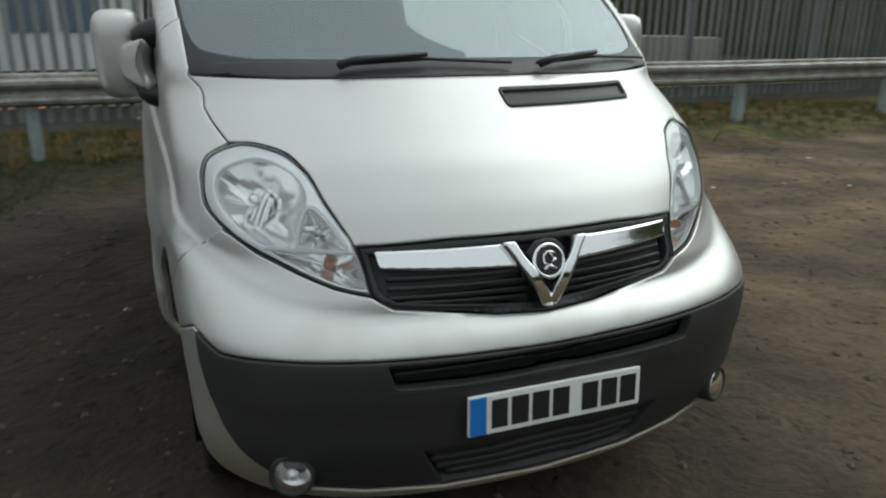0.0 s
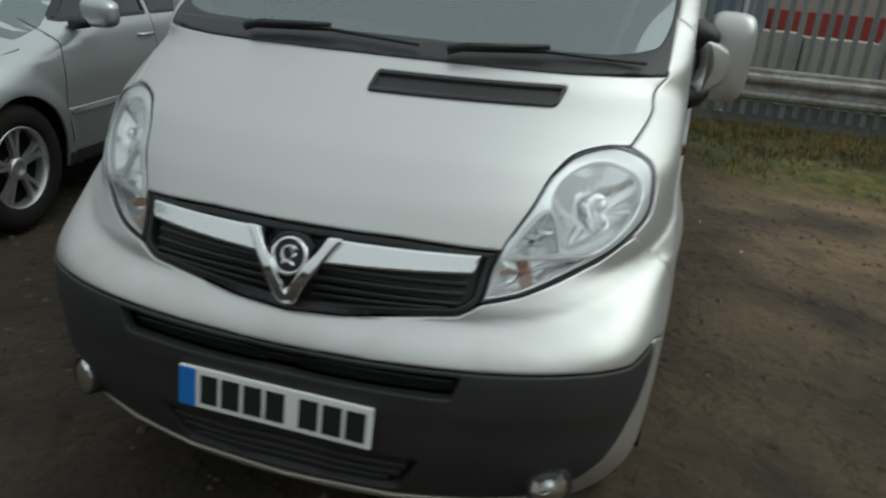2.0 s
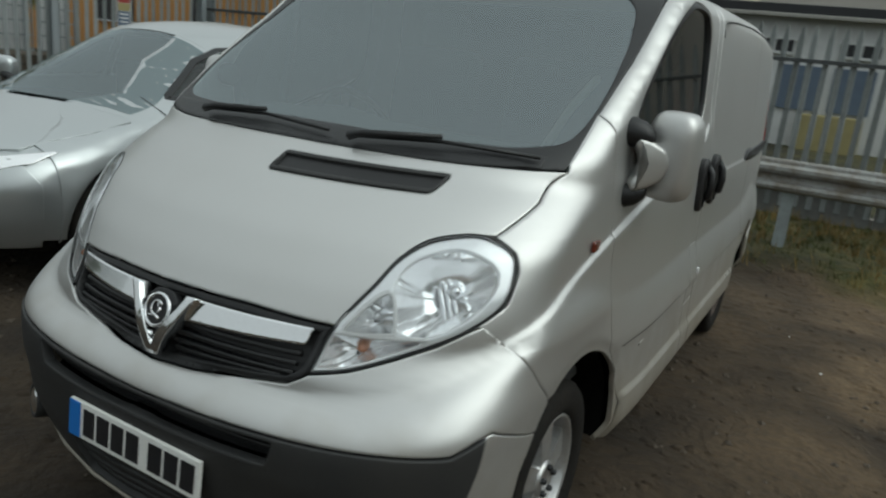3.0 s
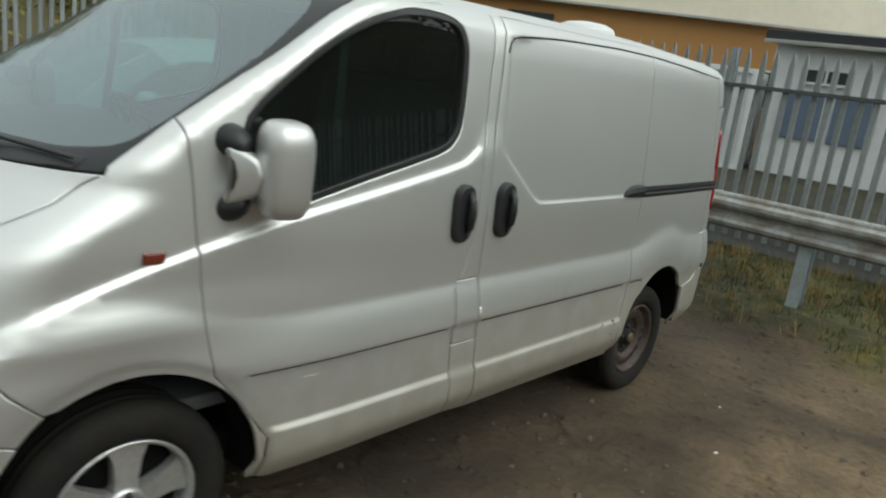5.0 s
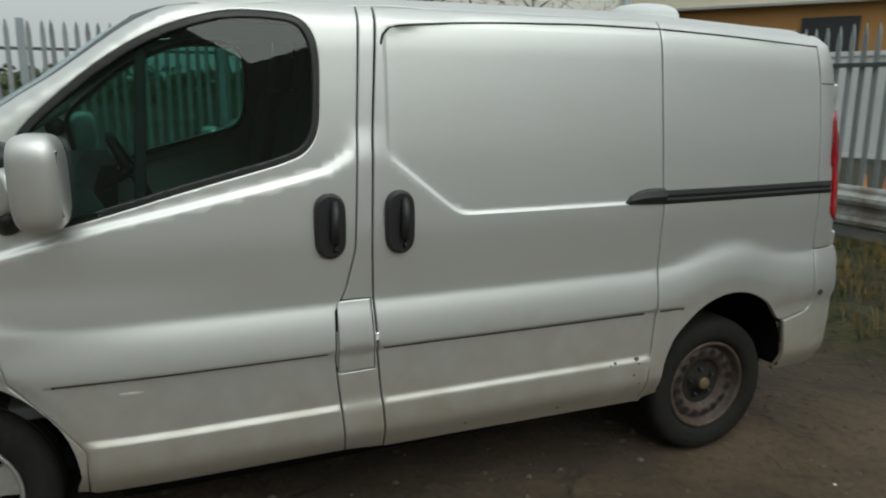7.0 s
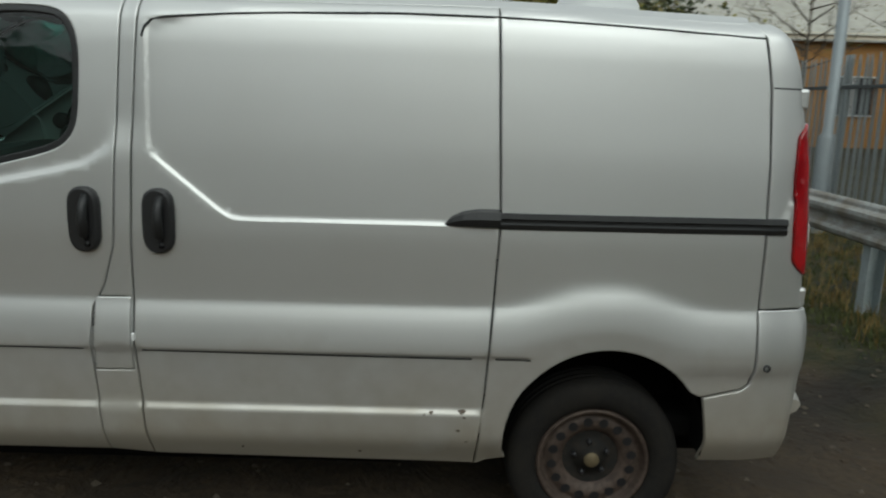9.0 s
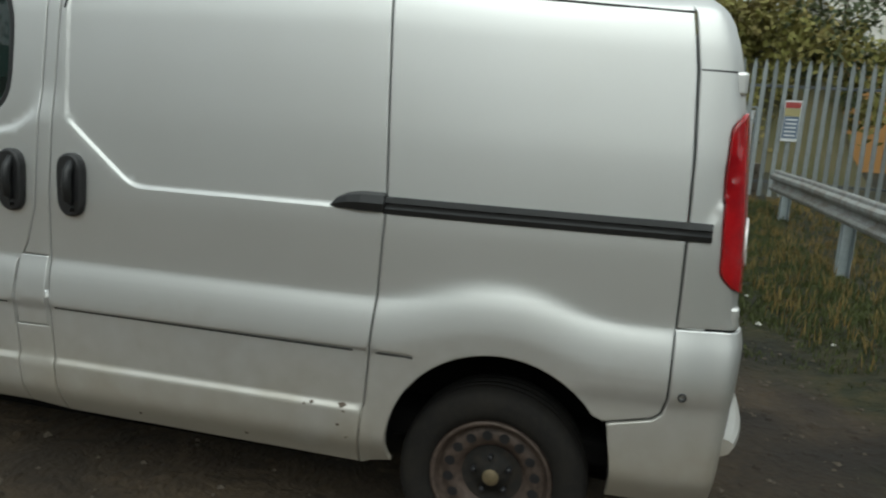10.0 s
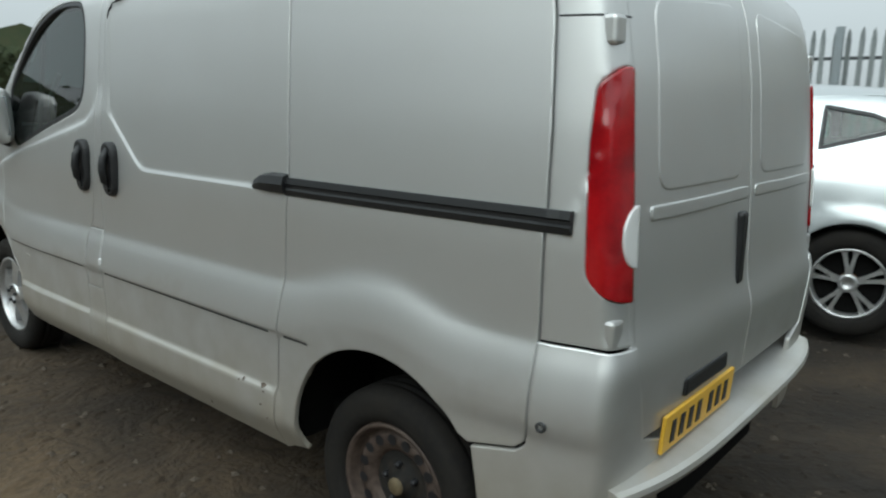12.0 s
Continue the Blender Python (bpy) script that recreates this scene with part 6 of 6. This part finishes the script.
def building(name, at, size, turn, wall, label, roof=None, fascia=None, rows=()):
    b = thing(name, at, label, "building")
    b.rotation_euler = (0, 0, radians(turn))
    w, d, h = size
    part("wall", box(size, (0, 0, h / 2), .03), wall, b)
    if fascia:
        part("fascia", box((w + .5, .35, fascia[0]), (0, -d / 2 - .12, h - fascia[0] / 2 + .15), .02), fascia[1], b)
        part("gutter", box((w + .5, .12, .10), (0, -d / 2 - .33, h - fascia[0] + .12), .02), SHEET, b)
    if roof:
        part("roof", moved(mesh_of([(-w / 2 - .4, -d / 2 - .4, 0), (w / 2 + .4, -d / 2 - .4, 0), (w / 2 + .4, d / 2 + .4, 0), (-w / 2 - .4, d / 2 + .4, 0), (-w / 2 - .4, 0, roof[0]), (w / 2 + .4, 0, roof[0])], [(0, 1, 5, 4), (2, 3, 4, 5), (0, 4, 3), (1, 2, 5), (3, 2, 1, 0)], False), pose(0, 0, h + .05)), roof[1], b)
    for x, z, ww, hh, mat, nm in rows:
        win = part(nm, box((ww, .12, hh), (x, -d / 2 - .02, z), .01), mat, b)
        if nm == "window":
            part("frame", boxes([((ww + .1, .05, .06), (x, -d / 2 - .07, z + hh / 2)), ((ww + .1, .08, .06), (x, -d / 2 - .07, z - hh / 2)), ((.06, .05, hh), (x, -d / 2 - .07, z))]), WHITE_WALL, win)
    return b


building("ochre_unit", (-13.5, 27, 0), (19, 10, 5.2), 32, OCHRE, "ochre rendered workshop with a cream fascia", None, (1.1, FASCIA), [(-3, 2.4, 1.6, 2.8, DARK_WALL, "doorway"), (4.5, 2.2, 2.6, 1.2, DARK_WALL, "window"), (8.2, 2.6, .25, 4.6, FASCIA, "downpipe")])
building("white_unit", (-1.0, 24, 0), (7.8, 8, 3.4), 8, WHITE_WALL, "white office unit with blue panels and a deep grey fascia", None, (.25, DARK_WALL), [(x, 1.55, .95, 1.1, BLUE_WALL, "blue_panel") for x in (-3, -1.8, .2, 1.4, 3)] + [(x, 2.55, .9, .35, DARK_WALL, "window") for x in (-2.6, -.6, 1.4, 3)])
building("grey_shed", (8, 38, 0), (34, 12, 5.0), -4, SHEET, "long grey sheeted industrial shed", (1.5, SHEET), (.7, DARK_WALL), [(x, 3.0, .55, .5, WHITE_WALL, "light_panel") for x in np.arange(-12, 10, 1.25)])
building("long_unit", (-33.5, 22.5, 0), (20, 11, 4.6), 90, OCHRE, "long ochre building under a stained sheet roof", (3.4, ROOFING), (.3, FASCIA), [(x, 2.2, 1.8, 1.6, DARK_WALL, "window") for x in (-7, -2, 3, 8)])
gable = thing("grey_unit", (3.5, 30.5, 0), "plain beige-grey unit behind the white office", "building")
part("wall", box((15, 6, 7.5), (0, 0, 3.75), .03), CONCRETE, gable)
part("coping", box((15.3, 6.3, .18), (0, 0, 7.55), .02), SHEET, gable)


def crate(name, size, at, mat, label, category, turn=0):
    ob = new(name, moved(box(size, (0, 0, size[2] / 2), .03), pose(*at, 0, 0, turn)))
    ob.data.materials.append(mat)
    return tagged(ob, label, category)


for k, (x, y, h) in enumerate(((3.0, 15.5, .95), (4.4, 15.3, .9), (5.9, 15.4, .95), (7.3, 15.2, .9), (8.8, 15.3, .95), (10.3, 15.4, .9), (11.8, 15.0, .95), (13.2, 15.2, .9))):
    crate("concrete_block", (1.35, .7, h), (x, y, .03), CONCRETE, "pale concrete barrier block in the yard", "block", rng_s.uniform(-4, 4))
crate("skip", (3.6, 1.8, 1.3), (6.2, 27, .03), RED_PAINT, "red steel skip in the yard", "skip", 6)
crate("storage_box", (1.6, 1.2, .9), (10.5, 29, .03), ORANGE_PAINT, "orange storage box in the yard", "box", -8)
crate("storage_box", (1.4, 1.0, .9), (.6, 20, .03), YELLOW_PAINT, "small yellow box in the yard", "box", 10)
def container(at, turn, mat, label):
    c = thing("shipping_container", at, label, "container")
    c.rotation_euler = (0, 0, radians(turn))
    part("body", box((5.9, 2.34, 2.3), (0, 0, 1.25), .02), mat, c)
    for x in (-2.97, 2.97):
        for y in (-1.17, 1.17):
            part("corner_post", box((.12, .12, 2.5), (x, y, 1.25), .01), mat, c)
    for z in (.06, 2.44):
        part("side_rail", box((5.9, .10, .12), (0, -1.19, z), .01), mat, c)
    for k in range(18):
        part("rib", box((.16, .04, 2.2), (-2.72 + k * .32, -1.185, 1.25), .012), mat, c)


container((-7.5, 19, .03), 14, WHITE_WALL, "white container standing in the yard")
container((15, 31, .03), -12, BLUE_WALL, "blue container standing in the yard")
for k in range(4):
    cone = lathe([(.16, 0), (.16, .03), (.10, .04), (.03, .55), (0, .56)], 14)
    ob = new("traffic_cone", moved(cone, pose(-3.6 + k * .45, 9.9 + .15 * (k % 2), .03, 0, -90, 0)))
    ob.data.materials.append(ORANGE_PAINT)
    tagged(ob, "orange traffic cone behind the fence", "cone", "cones by the fence")

def wire_crate(at, turn, label):
    """A pale crate of bars and rails with panels behind them."""
    c = thing("wire_crate", at, label, "crate", "crates behind the gate")
    c.rotation_euler = (0, 0, radians(turn))
    part("panel", box((.02, .52, .80), (-.10, 0, .42), .004), WHITE_WALL, c)
    for y in (-.28, -.14, 0, .14, .28):
        part("upright", box((.02, .025, .88), (0, y, .44), .004), POSTM, c)
    for z in (.02, .24, .45, .66, .87):
        part("crossbar", box((.02, .58, .022), (.012, 0, z), .004), POSTM, c)
    return c


for y, turn in ((5.45, 4), (6.12, -5)):
    wire_crate((-9.85, y, .95), turn, "pale wire crate stacked behind the gate")
for k in range(6):
    pallet = new("pallet", moved(box((.9, 1.5, .145), (0, 0, .0725), .01), pose(-9.95, 5.78, .03 + k * .149)))
    pallet.data.materials.append(BARK)
    tagged(pallet, "dark wooden pallet in a stack behind the gate", "pallet", "pallets behind the gate")

# lamp post beside the fence
LAMPPOST = thing("lamp_post", (-5.72, 8.1, .05), "plain grey steel lamp post beside the fence", "lamp post")
part("column", moved(lathe([(.095, 0), (.095, 1.2), (.088, 1.22), (.070, 1.26), (.060, 6.0), (0, 6.0)], 20), pose(0, 0, 0, 0, -90, 0)), POSTM, LAMPPOST)
part("lamp_head", box((.5, .2, .12), (.2, 0, 6.0), .04), POSTM, LAMPPOST)
# warning sign on the gate
SIGN = thing("warning_sign", (-9.13, 6.80, 1.62), "small warning sign in red, yellow and blue", "sign")
for z, h, mat in ((.24, .09, RED_PAINT), (.13, .12, YELLOW_PAINT), (-.10, .33, BLUE_WALL)):
    part("panel", box((.006, .22, h), (0, 0, z), .001), mat, SIGN)
for k in range(5):
    part("text_bar", box((.004, .16, .02), (.004, 0, .02 - k * .06), .001), WHITE_WALL, SIGN)
part("backing", box((.004, .24, .62), (-.006, 0, .0), .001), WHITE_WALL, SIGN)


# ---- trees and the bank ----
def leaf_cloud(count, centre, radius, size, rnd):
    verts, faces = [], []
    lumps = [(Vector([rnd.gauss(0, .48) * r for r in radius]), rnd.uniform(.25, .5)) for _ in range(26)]
    for _ in range(count):
        c, s = rnd.choice(lumps)
        p = Vector(centre) + c + Vector([rnd.gauss(0, .45) * s * r for r in radius])
        u = Vector([rnd.uniform(-1, 1) for _ in range(3)]).normalized() * size * rnd.uniform(.5, 1.3)
        v = u.cross(Vector([rnd.uniform(-1, 1) for _ in range(3)])).normalized() * size * .5
        o = len(verts)
        verts += [p - u, p + v, p + u, p - v]
        faces.append((o, o + 1, o + 2, o + 3))
    return mesh_of(verts, faces, False)


def tree(at, height, spread, leaves, mat, label, seed):
    rnd = random.Random(seed)
    t = thing("tree", at, label, "tree")
    base = [(0, 0, -.1), (.05, .02, height * .3), (-.05, .1, height * .55), (.1, 0, height * .9)]
    part("trunk", tube(base, [height * .014, height * .011, height * .007, height * .003], 8), BARK, t)
    limbs = []
    for k in range(14):
        z, a, l = height * rnd.uniform(.3, .85), rnd.uniform(0, 6.3), spread * rnd.uniform(.5, 1.0)
        p, e = Vector((0, 0, z)), Vector((math.cos(a) * l, math.sin(a) * l, z + l * rnd.uniform(.3, .8)))
        limbs.append(tube([p, p.lerp(e, .5) + Vector((0, 0, -.06 * l)), e], [height * .005, height * .003, height * .001], 5))
        for _ in range(9):
            q = p.lerp(e, rnd.uniform(.4, 1))
            limbs.append(tube([q, q + Vector([rnd.gauss(0, .3) * l for _ in range(3)]) + Vector((0, 0, .2 * l))], [height * .0016, height * .0006], 4))
    part("branchwork", joined(limbs), BARK, t)
    if leaves:
        part("crown", leaf_cloud(leaves, (0, 0, height * .68), (spread, spread, height * .34), .045 if leaves < 1000 else .11, rnd), mat, t)
    return t


tree((-22, 20, 0), 8, 2.6, 700, LEAF, "thin autumn tree with bare twigs", 1)
tree((-20, 14.5, 0), 6.5, 2.4, 650, LEAF, "thin autumn tree with bare twigs", 2)
tree((-24, 11, 0), 7, 2.6, 800, LEAF, "autumn tree with yellowing leaves", 3)
tree((-9, 36, 0), 9, 3.4, 2600, LEAF_DARK, "dark leafy tree behind the units", 4)
tree((-3, 40, 0), 9, 3.4, 2600, LEAF_DARK, "dark leafy tree behind the units", 5)
tree((-23, 7.4, 0), 7.5, 2.6, 900, LEAF, "autumn tree with thin yellow leaves", 6)
rnd = random.Random(11)
BANK = thing("hedge_bank", (-22, 7.9, 0), "overgrown bank of autumn bushes", "hedge", kind="stuff")
part("mound", moved(mesh_of([(x, y, (4.3 + .5 * math.sin(y * .7)) * max(0, 1 - (x / 4.5) ** 2) * float(ease((y + 3.2) / 1.5)) * float(ease((3.2 - y) / 1.5))) for y in np.linspace(-3.2, 3.2, 31) for x in np.linspace(-4.5, 4.5, 9)], [(j * 9 + i, j * 9 + i + 1, (j + 1) * 9 + i + 1, (j + 1) * 9 + i) for j in range(30) for i in range(8)]), pose(0, 0, 0)), VERGE, BANK)
for mat, n in ((LEAF, 18000), (LEAF_DARK, 5000)):
    clumps = [leaf_cloud(n // 12, (rnd.uniform(-1, 3), y, 3.5 + rnd.uniform(-.9, .9)), (2.2, 1.2, 1.7), .13, rnd) for y in np.linspace(-2.4, 2.4, 12)]
    part("bushes", joined(clumps), mat, BANK)
far = new("far_woods", moved(leaf_cloud(6000, (0, 0, 4), (60, 6, 4.0), .8, rnd), pose(0, 75, 0)))
far.data.materials.append(LEAF_DARK)
tagged(far, "dark woods far behind the yard", "woods", kind="stuff")
far = new("far_woods", moved(leaf_cloud(5000, (0, 0, 1.6), (6, 50, 1.9), .5, rnd), pose(-60, 10, 0)))
far.data.materials.append(LEAF_DARK)
tagged(far, "dark woods far beyond the bank", "woods", kind="stuff")
# unseen dark woods that close the place behind the walk, for its reflections
# east row follows the trees mirrored in the door glass; south row is added
for at, span, turn, tall in (((20, 18, 0), 92, 90, 6.8), ((0, -24, 0), 50, 0, 3.6)):
    rows = [(x, .9 * noise.noise((x * .3, z * .5, turn)) + (1.6 if z < .5 else 0) * -.4, z) for z in np.linspace(0, tall, 7) for x in np.linspace(-span / 2, span / 2, 47)]
    wood = mesh_of([(x, y, z + (1.2 * noise.noise((x * .4, 0, turn)) if z > tall * .9 else 0)) for x, y, z in rows], [(j * 47 + i, j * 47 + i + 1, (j + 1) * 47 + i + 1, (j + 1) * 47 + i) for j in range(6) for i in range(46)])
    WOOD = thing("unseen_hedge", at, "unseen tall dark hedge closing the open ground for reflections", "hedge", kind="stuff")
    WOOD.rotation_euler = (0, 0, radians(turn))
    part("thicket", wood, LEAF_DARK, WOOD)
    part("leaves", leaf_cloud(9000, (0, 0, tall * .62), (span * .42, 1.6, tall * .38), .15, rnd), LEAF_DARK, WOOD)
